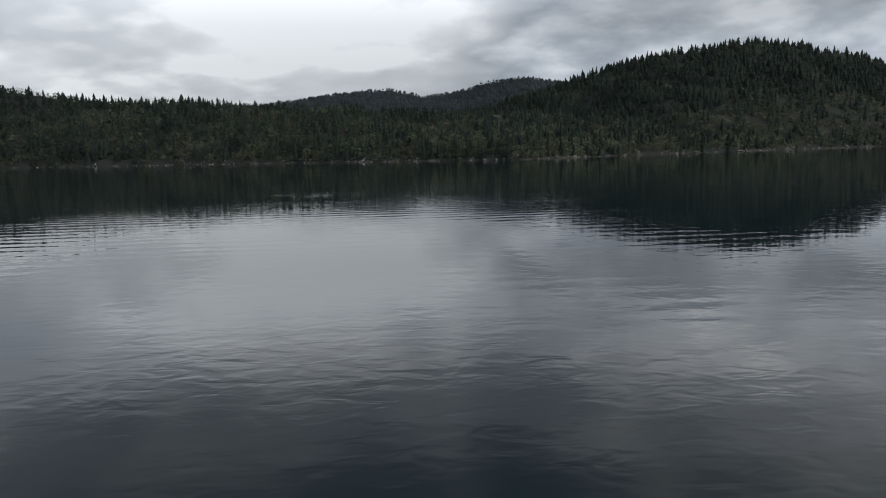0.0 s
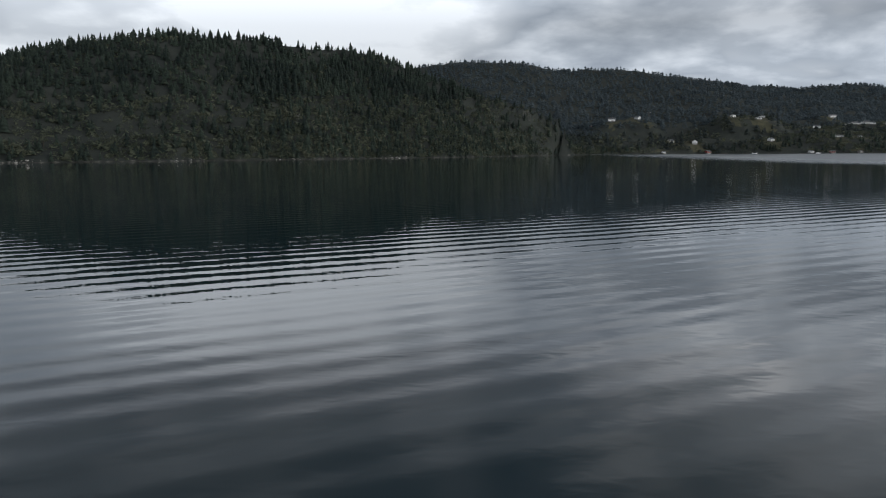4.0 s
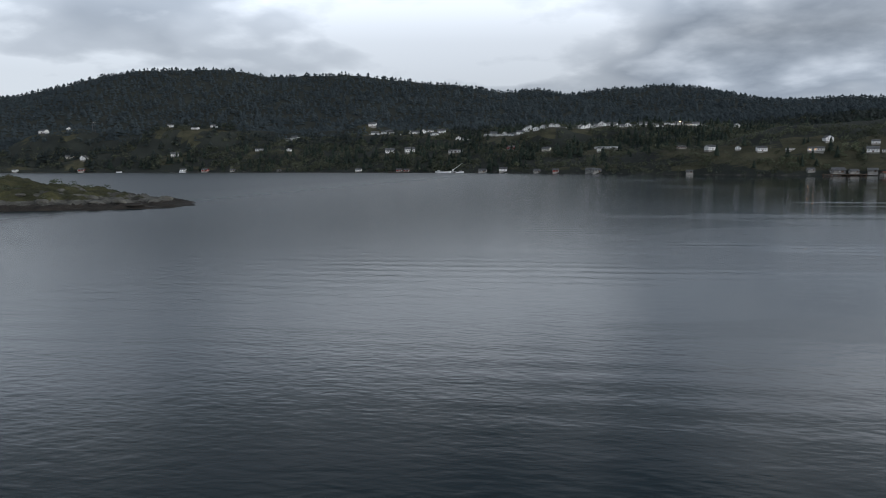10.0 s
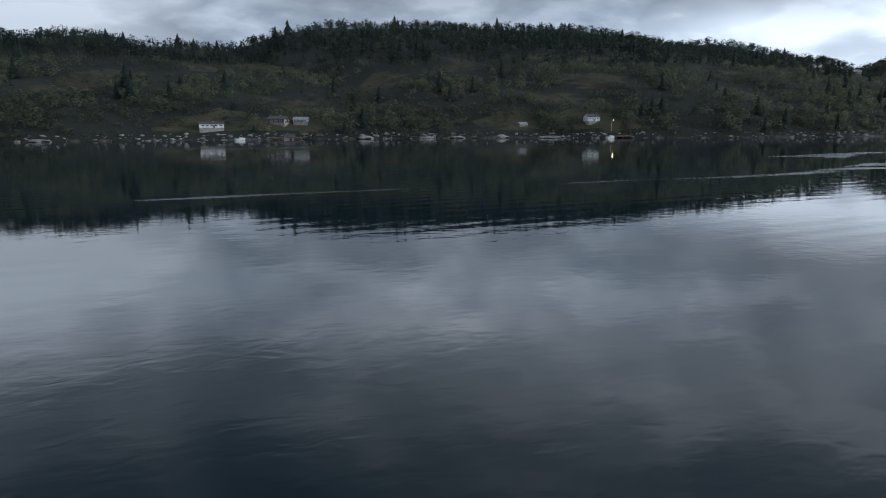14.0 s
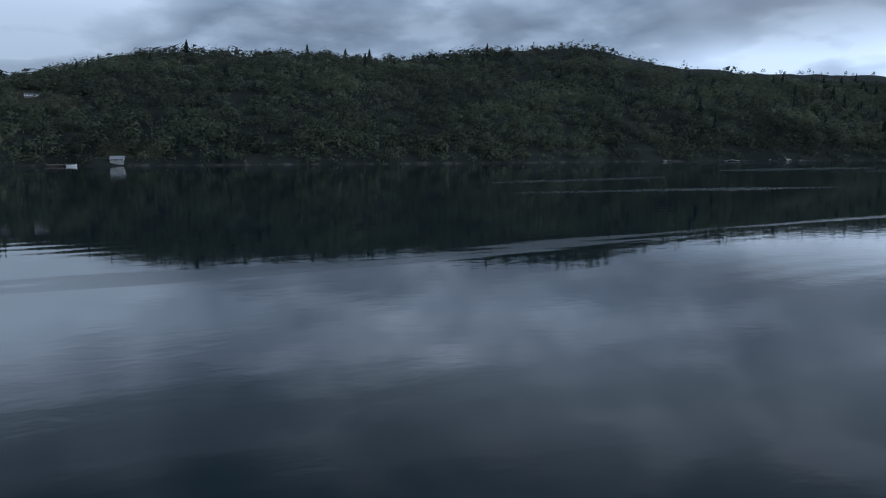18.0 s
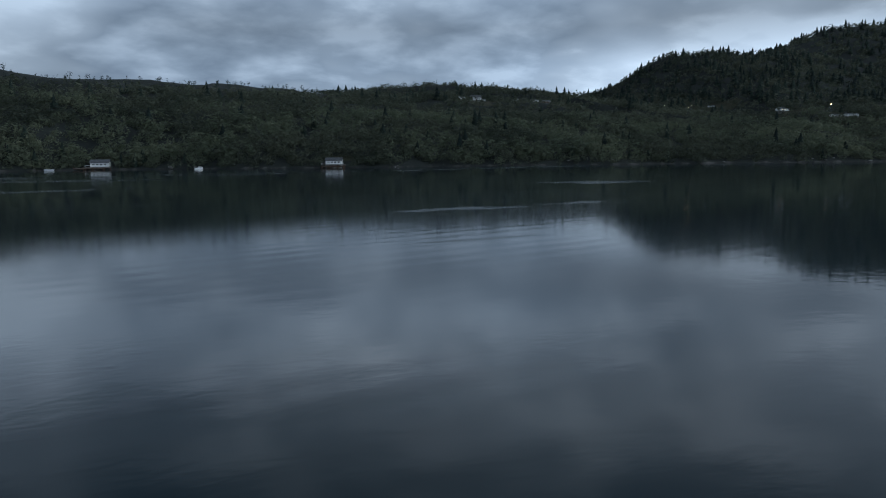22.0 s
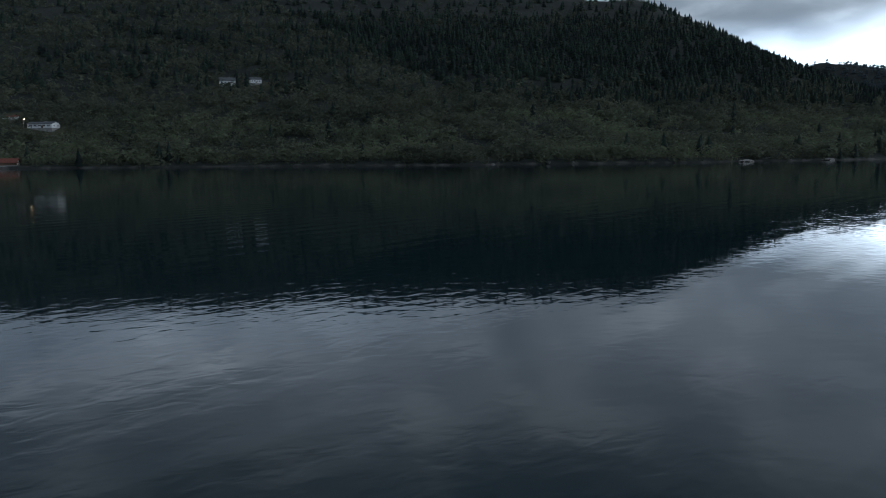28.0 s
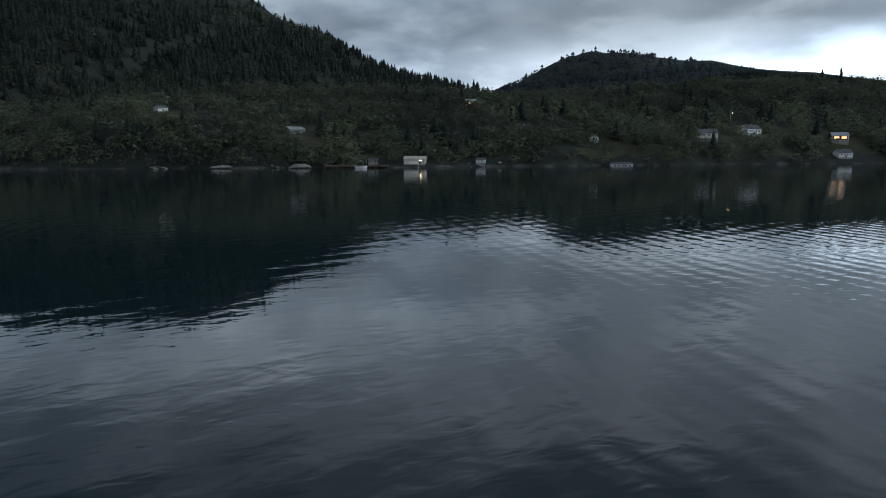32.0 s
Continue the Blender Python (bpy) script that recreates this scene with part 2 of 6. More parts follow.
def water_material():
    m = bpy.data.materials.new("fjord_water")
    m.use_nodes = True
    nt = m.node_tree
    n, l = nt.nodes, nt.links
    b = n["Principled BSDF"]
    b.inputs["Base Color"].default_value = (0.004, 0.017, 0.024, 1)
    b.inputs["IOR"].default_value = 1.333
    pos = n.new("ShaderNodeNewGeometry")

    def noise_at(scale, stretch, detail, rz, distort=0.0):
        mp = n.new("ShaderNodeMapping")
        mp.inputs["Rotation"].default_value[2] = rz
        mp.inputs["Scale"].default_value = (scale * stretch, scale, scale)
        l.new(pos.outputs["Position"], mp.inputs[0])
        t = n.new("ShaderNodeTexNoise")
        t.inputs["Scale"].default_value, t.inputs["Detail"].default_value, t.inputs["Distortion"].default_value = 1.0, detail, distort
        l.new(mp.outputs[0], t.inputs[0])
        return t.outputs[0]

    def maths(op, a, c, d=None):
        k = n.new("ShaderNodeMath")
        k.operation = op
        for i, v in enumerate((a, c, d)):
            if v is None:
                continue
            if isinstance(v, (int, float)):
                k.inputs[i].default_value = v
            else:
                l.new(v, k.inputs[i])
        return k.outputs[0]

    def crests(length, turn, distort, size):
        """Long-crested waves: sine bands whose crests run at that angle from the x axis."""
        mp = n.new("ShaderNodeMapping")
        mp.inputs["Rotation"].default_value[2] = -turn
        l.new(pos.outputs["Position"], mp.inputs[0])
        t = n.new("ShaderNodeTexWave")
        t.bands_direction, t.wave_profile = "Y", "SIN"
        t.inputs["Scale"].default_value = 6.2832 / (20 * length)
        t.inputs["Distortion"].default_value, t.inputs["Detail"].default_value = distort, 1.5
        t.inputs["Detail Scale"].default_value = size
        l.new(mp.outputs[0], t.inputs[0])
        return t.outputs["Fac"]

    swell = noise_at(0.45, 0.30, 1, 0.25)
    ripple = noise_at(5.2, 0.68, 2, -0.12, 0.5)
    chop = noise_at(2.4, 0.45, 2, 0.1, 0.3)
    fine = noise_at(14.0, 0.5, 2, 0.4)
    wash = crests(0.53, 0.49, 1.6, 0.5)
    cross = crests(0.62, 0.10, 2.6, 0.6)
    drift = crests(0.36, 1.2, 2.2, 0.6)
    part = n.new("ShaderNodeSeparateXYZ")
    l.new(pos.outputs["Position"], part.inputs[0])
    # how the reaches of the fjord differ: wind, wash of boats, small ripples
    along = maths("MULTIPLY_ADD", noise_at(0.03, 1.0, 3, 0.0), 40.0, maths("ADD", part.outputs[0], -20.0))
    reach = n.new("ShaderNodeValToRGB")
    # along the fairway: wind, wash, small ripples
    stops = [(20, 0.00, 0.04, 0.60), (75, 0.00, 0.10, 0.55), (112, 0.00, 0.80, 0.40), (170, 0.02, 0.85, 0.45), (205, 0.05, 0.15, 0.9), (240, 0.06, 0.0, 1.1),
             (285, 0.70, 0.0, 0.9), (330, 0.50, 0.0, 0.7), (368, 0.04, 0.0, 0.55), (470, 0.03, 0.0, 0.36), (640, 0.08, 0.0, 0.24),
             (715, 0.28, 0.0, 0.22), (770, 0.22, 0.00, 0.25), (850, 0.24, 0.0, 0.25), (885, 0.34, 0.00, 0.25), (930, 0.10, 0.0, 0.32), (1000, 0.03, 0.0, 0.62)]
    el = reach.color_ramp.elements
    while len(el) < len(stops):
        el.new(0.5)
    for e, (x, r, g, u) in zip(el, stops):
        e.position, e.color = (x + 200) / 1600, (r, g, u, 1)
    l.new(maths("MULTIPLY_ADD", along, 1 / 1600, 200 / 1600), reach.inputs[0])
    zone = n.new("ShaderNodeSeparateColor")
    l.new(reach.outputs[0], zone.inputs[0])
    # catspaws: long patches with a clear edge
    breeze = n.new("ShaderNodeValToRGB")
    breeze.color_ramp.elements[0].position, breeze.color_ramp.elements[1].position = 0.60, 0.614
    l.new(noise_at(0.10, 0.22, 5, 0.12, 1.4), breeze.inputs[0])
    gusts = n.new("ShaderNodeValToRGB")
    gusts.color_ramp.elements[0].position, gusts.color_ramp.elements[1].position = 0.38, 0.58
    l.new(noise_at(0.10, 0.25, 4, 0.1, 0.8), gusts.inputs[0])
    wind = maths("MULTIPLY", zone.outputs[0], maths("MULTIPLY_ADD", gusts.outputs[0], 0.5, 0.5))
    # the bay before the village lies in the breeze
    bay = n.new("ShaderNodeMapRange")
    bay.inputs["From Min"].default_value, bay.inputs["From Max"].default_value = 90, 110
    inner = n.new("ShaderNodeMapRange")
    inner.inputs["From Min"].default_value, inner.inputs["From Max"].default_value = 262, 305
    inner.inputs["To Min"].default_value, inner.inputs["To Max"].default_value = -68, -20
    l.new(part.outputs[0], inner.inputs[0])
    outer = n.new("ShaderNodeMapRange")
    outer.inputs["From Min"].default_value, outer.inputs["From Max"].default_value = 208, 226
    outer.inputs["To Min"].default_value, outer.inputs["To Max"].default_value = -20, -68
    l.new(part.outputs[0], outer.inputs[0])
    l.new(maths("MULTIPLY_ADD", noise_at(0.05, 0.4, 3, 0.0), 40.0, maths("ADD", part.outputs[1], maths("MAXIMUM", inner.outputs[0], outer.outputs[0]))), bay.inputs[0])
    west = n.new("ShaderNodeMapRange")
    west.inputs["From Min"].default_value, west.inputs["From Max"].default_value = 366, 320
    l.new(part.outputs[0], west.inputs[0])
    lee = n.new("ShaderNodeMapRange")
    lee.inputs["From Min"].default_value, lee.inputs["From Max"].default_value = 168, 192
    l.new(part.outputs[0], lee.inputs[0])
    ruffled = maths("MULTIPLY", maths("MULTIPLY", bay.outputs[0], west.outputs[0]), lee.outputs[0])
    wind = maths("MAXIMUM", wind, ruffled)
    west_calm = n.new("ShaderNodeMapRange")
    west_calm.inputs["From Min"].default_value, west_calm.inputs["From Max"].default_value = 110, 170
    l.new(part.outputs[0], west_calm.inputs[0])
    east_calm = n.new("ShaderNodeMapRange")
    east_calm.inputs["From Min"].default_value, east_calm.inputs["From Max"].default_value = 890, 850
    l.new(part.outputs[0], east_calm.inputs[0])
    wind = maths("MAXIMUM", wind, maths("MULTIPLY", maths("MULTIPLY", breeze.outputs[0], maths("MULTIPLY", west_calm.outputs[0], east_calm.outputs[0])), maths("MAXIMUM", maths("MULTIPLY_ADD", zone.outputs[1], -2.0, 0.5), 0.0)))
    patches = n.new("ShaderNodeValToRGB")
    patches.color_ramp.elements[0].position, patches.color_ramp.elements[1].position = 0.45, 0.68
    l.new(noise_at(0.22, 0.6, 2, 0.1), patches.inputs[0])
    lull = n.new("ShaderNodeMapRange")
    lull.inputs["From Min"].default_value, lull.inputs["From Max"].default_value, lull.inputs["To Min"].default_value = 0.35, 0.62, 0.35
    l.new(noise_at(0.16, 0.5, 2, -0.3), lull.inputs[0])
    height = maths("MULTIPLY", swell, 0.0005)
    height = maths("ADD", height, maths("MULTIPLY", maths("MULTIPLY", ripple, 0.0058), maths("MULTIPLY", zone.outputs[2], lull.outputs[0])))
    height = maths("ADD", height, maths("MULTIPLY", maths("MULTIPLY", wash, 0.0030), zone.outputs[1]))
    rolling = maths("MULTIPLY", maths("MULTIPLY", patches.outputs[0], maths("MINIMUM", zone.outputs[2], 0.6)), maths("SUBTRACT", 1.0, zone.outputs[1]))
    height = maths("ADD", height, maths("MULTIPLY", maths("MULTIPLY", cross, 0.0045), rolling))
    height = maths("ADD", height, maths("MULTIPLY", maths("MULTIPLY", chop, 0.016), maths("MAXIMUM", maths("ADD", zone.outputs[2], -0.5), 0.0)))
    eastern = n.new("ShaderNodeMapRange")
    eastern.inputs["From Min"].default_value, eastern.inputs["From Max"].default_value = 1005, 1050
    l.new(part.outputs[0], eastern.inputs[0])
    height = maths("ADD", height, maths("MULTIPLY", maths("MULTIPLY", drift, 0.0016), maths("MULTIPLY", eastern.outputs[0], lull.outputs[0])))
    height = maths("ADD", height, maths("MULTIPLY", fine, maths("MULTIPLY_ADD", ruffled, 0.0060, maths("MULTIPLY_ADD", wind, 0.0011, 0.0002))))
    bump = n.new("ShaderNodeBump")
    bump.inputs["Strength"].default_value, bump.inputs["Distance"].default_value = 1.0, 1.0
    l.new(height, bump.inputs["Height"])
    l.new(bump.outputs[0], b.inputs["Normal"])
    l.new(maths("MULTIPLY_ADD", wind, 0.30, maths("MULTIPLY_ADD", maths("MINIMUM", zone.outputs[2], 0.6), 0.015, 0.010)), b.inputs["Roughness"])
    return m


def ground_material():
    m = material("heath_ground", (0.034, 0.039, 0.032), (0.017, 0.021, 0.019), scale=0.15, fine=1.6, rough=0.95, bump=0.6, bump_scale=2.2)
    nt = m.node_tree
    n, l = nt.nodes, nt.links
    b = n["Principled BSDF"]
    grass = b.inputs["Base Color"].links[0].from_socket
    pos = n.new("ShaderNodeNewGeometry")
    part = n.new("ShaderNodeSeparateXYZ")
    l.new(pos.outputs["Position"], part.inputs[0])
    wob = n.new("ShaderNodeTexNoise")
    wob.inputs["Scale"].default_value, wob.inputs["Detail"].default_value = 0.8, 5
    l.new(pos.outputs["Position"], wob.inputs[0])
    z = n.new("ShaderNodeMath")
    z.operation = "MULTIPLY_ADD"
    l.new(wob.outputs[0], z.inputs[0])
    z.inputs[1].default_value = -0.7
    l.new(part.outputs[2], z.inputs[2])
    band = n.new("ShaderNodeValToRGB")
    el = band.color_ramp.elements
    el[0].position, el[0].color = 0.30, (1, 1, 1, 1)
    el[1].position, el[1].color = 0.40, (0, 0, 0, 1)
    add = n.new("ShaderNodeMath")
    add.operation = "ADD"
    l.new(z.outputs[0], add.inputs[0])
    add.inputs[1].default_value = 0.62
    l.new(add.outputs[0], band.inputs[0])
    stone = n.new("ShaderNodeValToRGB")
    el = stone.color_ramp.elements
    el[0].position, el[0].color = 0.45, (0.026, 0.024, 0.021, 1)
    el[1].position, el[1].color = 0.74, (0.12, 0.114, 0.104, 1)
    l.new(wob.outputs[0], stone.inputs[0])
    mx = n.new("ShaderNodeMix")
    mx.data_type = "RGBA"
    l.new(band.outputs[0], mx.inputs[0])
    l.new(grass, mx.inputs[6])
    l.new(stone.outputs[0], mx.inputs[7])
    l.new(mx.outputs[2], b.inputs["Base Color"])
    return m


WATER = water_material()
GROUND = ground_material()
MEADOW = material("meadow_grass", (0.082, 0.078, 0.046), (0.034, 0.035, 0.021), scale=0.4, fine=4.0, rough=0.95, bump=0.6, bump_scale=4)
BIRCH_LEAF = leaf_material("birch_leaves", (0.096, 0.104, 0.066), (0.051, 0.061, 0.041), scale=0.12, fine=2.2, island=0.25)
OAK_LEAF = leaf_material("dark_leaves", (0.071, 0.076, 0.052), (0.033, 0.040, 0.028), scale=0.1, fine=1.8, island=0.25)
# spruce green turned a little blue: faint haze mixed into the colour
FELL_LEAF = leaf_material("hazed_fell_needles", (0.029, 0.036, 0.034), (0.015, 0.020, 0.020), scale=0.06, fine=0.9, island=0.3)
SPRUCE_LEAF = leaf_material("spruce_needles", (0.030, 0.041, 0.031), (0.012, 0.018, 0.016), scale=0.1, fine=2, island=0.35)
# paler and bluer than the near woods: distance haze put into the colour
HAZE_LEAF = leaf_material("hazed_fell_wood", (0.047, 0.060, 0.066), (0.031, 0.041, 0.047), scale=0.05, fine=0.8, island=0.2)
BARK = material("bark", (0.10, 0.085, 0.07), (0.03, 0.026, 0.022), scale=4, rough=0.95)
ROCK = material("shore_rock", (0.38, 0.365, 0.34), (0.09, 0.085, 0.078), scale=1.4, rough=0.85, bump=0.5, bump_scale=9, island=0.5)
ISLE_ROCK = material("islet_rock", (0.14, 0.138, 0.125), (0.028, 0.027, 0.023), scale=1.8, rough=0.85, bump=0.6, bump_scale=8, island=0.3)
WEED = material("tide_rock", (0.040, 0.034, 0.028), (0.012, 0.011, 0.010), scale=3, rough=0.8, bump=0.5, bump_scale=14, island=0.3)
MOSS = material("island_heather", (0.070, 0.068, 0.030), (0.024, 0.027, 0.013), scale=0.9, fine=7, rough=0.95, bump=0.8, bump_scale=8)
WHITE = material("white_boards", (0.80, 0.80, 0.79), (0.62, 0.63, 0.63), scale=2, rough=0.6, per_object=0.3)
CREAM = material("cream_boards", (0.62, 0.58, 0.48), (0.48, 0.45, 0.38), scale=2, rough=0.6, per_object=0.3)
RED = material("falu_red_boards", (0.32, 0.045, 0.035), (0.20, 0.03, 0.025), scale=3, rough=0.75, per_object=0.3)
GREY = material("weathered_boards", (0.24, 0.235, 0.225), (0.13, 0.128, 0.122), scale=3, rough=0.85, per_object=0.3)
BROWN = material("brown_stained_boards", (0.13, 0.085, 0.055), (0.07, 0.045, 0.032), scale=3, rough=0.8, per_object=0.3)
SLATE = material("slate_roof", (0.13, 0.135, 0.145), (0.07, 0.072, 0.078), scale=4, rough=0.55, bump=0.4, bump_scale=30, per_object=0.4)
TILE = material("red_tile_roof", (0.21, 0.07, 0.045), (0.12, 0.045, 0.032), scale=4, rough=0.75, bump=0.4, bump_scale=30)
PALE = material("pale_metal_roof", (0.42, 0.44, 0.46), (0.30, 0.31, 0.33), scale=2, rough=0.45)
GLASS = material("window_glass", (0.03, 0.035, 0.04), (0.015, 0.018, 0.02), scale=3, rough=0.06)
TRIM = material("white_trim", (0.8, 0.8, 0.78), (0.7, 0.7, 0.69), scale=4, rough=0.55)
CONCRETE = material("concrete", (0.34, 0.33, 0.31), (0.20, 0.195, 0.185), scale=3, rough=0.9, bump=0.3, bump_scale=20)
PLANK = material("jetty_planks", (0.22, 0.20, 0.175), (0.10, 0.09, 0.08), scale=5, rough=0.85)
HULL = material("white_hull", (0.78, 0.79, 0.80), (0.6, 0.61, 0.62), scale=3, rough=0.3)
DECK = material("boat_deck", (0.35, 0.36, 0.37), (0.2, 0.2, 0.21), scale=6, rough=0.6)
STEEL = material("galvanised_steel", (0.42, 0.43, 0.44), (0.28, 0.28, 0.29), scale=5, rough=0.45, metal=0.8)
ORANGE = material("orange_plastic", (0.75, 0.16, 0.04), (0.6, 0.12, 0.03), scale=5, rough=0.4)
LAMP = glowing("lamp_glow", (1.0, 0.55, 0.22), 30.0)
LIT = glowing("lit_window", (1.0, 0.50, 0.20), 2.2)


# ---------------------------------------------------------------- the lie of the land
# far shore, west to east
SHORE = [(-420, 60), (-220, 96), (-110, 118), (-62, 112), (-28, 101), (-8, 94), (9, 86), (20, 97), (29, 104), (62, 125), (98, 147), (118, 166),
         (138, 186), (158, 214), (180, 246), (215, 263), (260, 258), (300, 249), (330, 236), (360, 214), (388, 201), (424, 197.5), (446, 197), (490, 193.5),
         (509, 191.5), (522, 186.5), (536, 180), (557, 178), (572, 184), (585, 191), (614, 194.5), (634, 193), (671, 184.5), (688, 185), (712, 179),
         (727, 174), (735, 167), (764, 166), (781, 167), (801, 156), (839, 142.5), (868, 130), (900, 113.5), (930, 106), (946, 98.5), (960, 87)]
SHORE += [(985, 82), (1004, 66), (1021, 51), (1037, 40), (1048, 36), (1072, 26), (1094, 13.5), (1112, 4.5), (1126, -3.6), (1137, -10.2), (1146, -13.5), (1157, -18.5), (1176, -28),
          (1210, -45), (1280, -73), (1420, -141)]
# crest lines, each (x, y, height of the ground), and how hollow the slope below them is
CRESTS = {}   # name: hollowness, [(x, y, height of the ground)]
CRESTS["west_wood"] = (0.7, [(-420, 150, 11.3), (-220, 160, 13.3), (-96, 158, 15.7), (-76, 158, 12.6), (-59, 158, 12.3), (-40, 155, 10.5), (-17, 152, 9.1), (7, 150, 7.5), (30, 150, 6.8)])
CRESTS["west_fell"] = (1.3, [(-420, 330, 19.6), (-139, 372, 22.4), (-101, 378, 24.1), (-58, 390, 30.6), (-30, 395.6, 32.6), (-14, 396.6, 28.6), (4, 398, 30.6), (19, 399, 35.1), (42, 400, 38.4), (60, 402, 35.6), (90, 405, 29.6)])
CRESTS["spruce_hill"] = (1.0, [(-12, 168, 5.9), (9, 177, 9.7), (25, 183, 14.9), (37, 186, 19.4), (51, 185, 22.5), (62, 184, 24.1), (76, 188, 25.9), (92, 197, 26.4), (100, 203, 25.7), (114, 210, 25.1), (120, 211.5, 24.3), (130, 215, 20.5), (142, 219, 16.3), (158, 225, 12.6), (175, 232, 7.6), (184, 237, 3.0)])
CRESTS["village_fell"] = (1.3, [(40, 400, 27.6), (66, 400, 32.2), (96, 401, 36.6), (120, 407, 43.3), (137, 411, 46.3), (170, 427, 48.1), (193, 438, 44.8), (220, 439, 45.1), (240, 439.5, 44.3), (290, 444, 37.8), (306, 452, 35.6), (322, 460, 37.8), (335, 466, 35.0), (352, 473, 37.8), (385, 486, 40.6), (402, 493, 39.6), (417, 496, 34.6), (427, 497, 32.6), (470, 499, 33.6), (560, 500, 33.6)])
CRESTS["village_shelf"] = (0.8, [(180, 292, 9.5), (214, 293, 11), (250, 300, 12), (297, 330, 12.2), (335, 300, 11.6), (370, 296, 11.4), (400, 292, 10), (430, 262, 9.0)])
CRESTS["pine_ridge"] = (0.75, [(380, 226, 8.2), (405, 230, 9.5), (430, 236, 10.5), (438, 237, 10.9), (450, 238, 11.9), (457, 239, 12.5), (467, 240, 11.9), (477, 242, 13.0), (486, 245, 11.8), (499, 250, 12.1), (506, 250.7, 14.9), (514, 251.4, 16.8), (527, 252.5, 17.4), (552, 255, 18.0), (565, 256, 19.1), (574, 256.5, 16.6), (582, 256.7, 15.6), (590, 257, 16.8), (602, 255, 17.2), (610, 253.7, 15.6), (618, 252, 12.9), (624, 247, 11.7)])
CRESTS["leafy_ridge"] = (0.75, [(626, 245, 11.4), (630, 242, 13.0), (634, 239, 14.8), (641, 235, 16.1), (652, 232.6, 15.9), (667, 230, 16.1), (676, 228, 15.5), (684, 227, 16.6), (697, 224.6, 17.6), (704, 223, 18.1), (710, 222, 18.3), (716, 220.5, 16.5), (723, 219, 15.7), (734, 217, 15.2)])
CRESTS["bare_ridge"] = (0.75, [(728, 218, 15.2), (742, 216, 15.0), (757, 214.7, 15.2), (765, 214, 15.5), (780, 213, 13.8), (795, 219.6, 14.2), (811, 229.6, 15.2), (834, 242, 14.6), (842, 245.6, 15.3), (855, 249, 17.8), (868, 249, 18.9), (877, 247.6, 18.2), (886, 246, 16.4), (900, 244, 13.0)])
CRESTS["dark_hill"] = (1.2, [(888, 224, 10.9), (896, 219, 15.2), (901, 216, 17.9), (905, 214.5, 20.9), (911, 212, 24.5), (921, 208.6, 25.1), (931, 206.5, 24.9), (937, 206, 25.1), (944, 205, 26.2), (956, 207, 30.6), (971, 208.7, 34.8), (992, 206.4, 37.4), (1006, 202.5, 37.4), (1015, 200, 38.4), (1041, 191.4, 39.4), (1067, 182.7, 41.4)])
CRESTS["east_fell"] = (1.25, [(1067, 182.7, 40.5), (1100, 168, 43.5), (1130, 152, 44.5), (1150, 138, 44.0), (1163, 129.7, 44.5), (1168, 126, 42.5), (1174, 121, 39.3), (1179, 117, 35.7), (1183.5, 112.6, 31.5), (1188, 108.4, 29.9), (1193, 103.6, 26.0), (1200, 96.5, 20.4), (1208, 87, 17.2), (1216, 78, 14.2)])
CRESTS["far_fell"] = (1.2, [(1240, 165, 15.0), (1280, 150, 19.5), (1296, 144, 28.8), (1308, 139.4, 34.8), (1318, 135.6, 37.6), (1333, 131, 37.4), (1340, 129, 37.6), (1347, 125.6, 35.2), (1364, 117.5, 35.8), (1377, 111, 33.2), (1408, 96, 31.8), (1428, 86, 28.8), (1480, 60, 25.8)])
CRESTS["east_wood"] = (0.75, [(1120, 31.0, 6), (1134, 23.0, 7.2), (1143, 18.5, 7.6), (1156, 12.5, 8.2), (1163, 10.0, 7.0), (1168, 7.6, 7.8), (1176, 4.0, 8.3), (1184, -0.3, 9.3), (1193, -5.8, 9.9), (1202, -11.0, 9.6), (1230, -30.0, 9), (1290, -60.0, 8.5), (1420, -125.0, 8)])


def shore_gap(x, y):
    """How far inland a place lies (below 0: out on the water)."""
    sx, sy = np.array(SHORE).T
    best = np.full(np.shape(x), 1e9)
    for a, b, c, d in zip(sx[:-1], sy[:-1], sx[1:], sy[1:]):
        u = np.clip(((x - a) * (c - a) + (y - b) * (d - b)) / ((c - a) ** 2 + (d - b) ** 2), 0, 1)
        best = np.minimum(best, np.hypot(x - a - u * (c - a), y - b - u * (d - b)))
    return best * np.where(y > np.interp(x, sx, sy), 1.0, -1.0)


def crest_of(x, y, line):
    best, high = np.full(np.shape(x), 1e9), np.zeros(np.shape(x))
    for (a, b, h), (c, d, k) in zip(line[:-1], line[1:]):
        u = np.clip(((x - a) * (c - a) + (y - b) * (d - b)) / ((c - a) ** 2 + (d - b) ** 2), 0, 1)
        far = np.hypot(x - a - u * (c - a), y - b - u * (d - b))
        high = np.where(far < best, h + u * (k - h), high)
        best = np.minimum(best, far)
    return best, high


def wobble(x, y, size, seed):
    """Smooth, repeatable unevenness between -1 and 1."""
    out = np.zeros(np.shape(x))
    rng = np.random.RandomState(seed)
    for k in range(7):
        a, p, f = rng.uniform(0, 6.283), rng.uniform(0, 6.283), rng.uniform(0.6, 1.7) * 6.283 / size
        out = out + np.sin(f * (x * np.cos(a) + y * np.sin(a)) + p + 1.3 * np.sin(0.37 * f * (y * np.cos(a) - x * np.sin(a)) + 2 * p))
    return out / 4.0


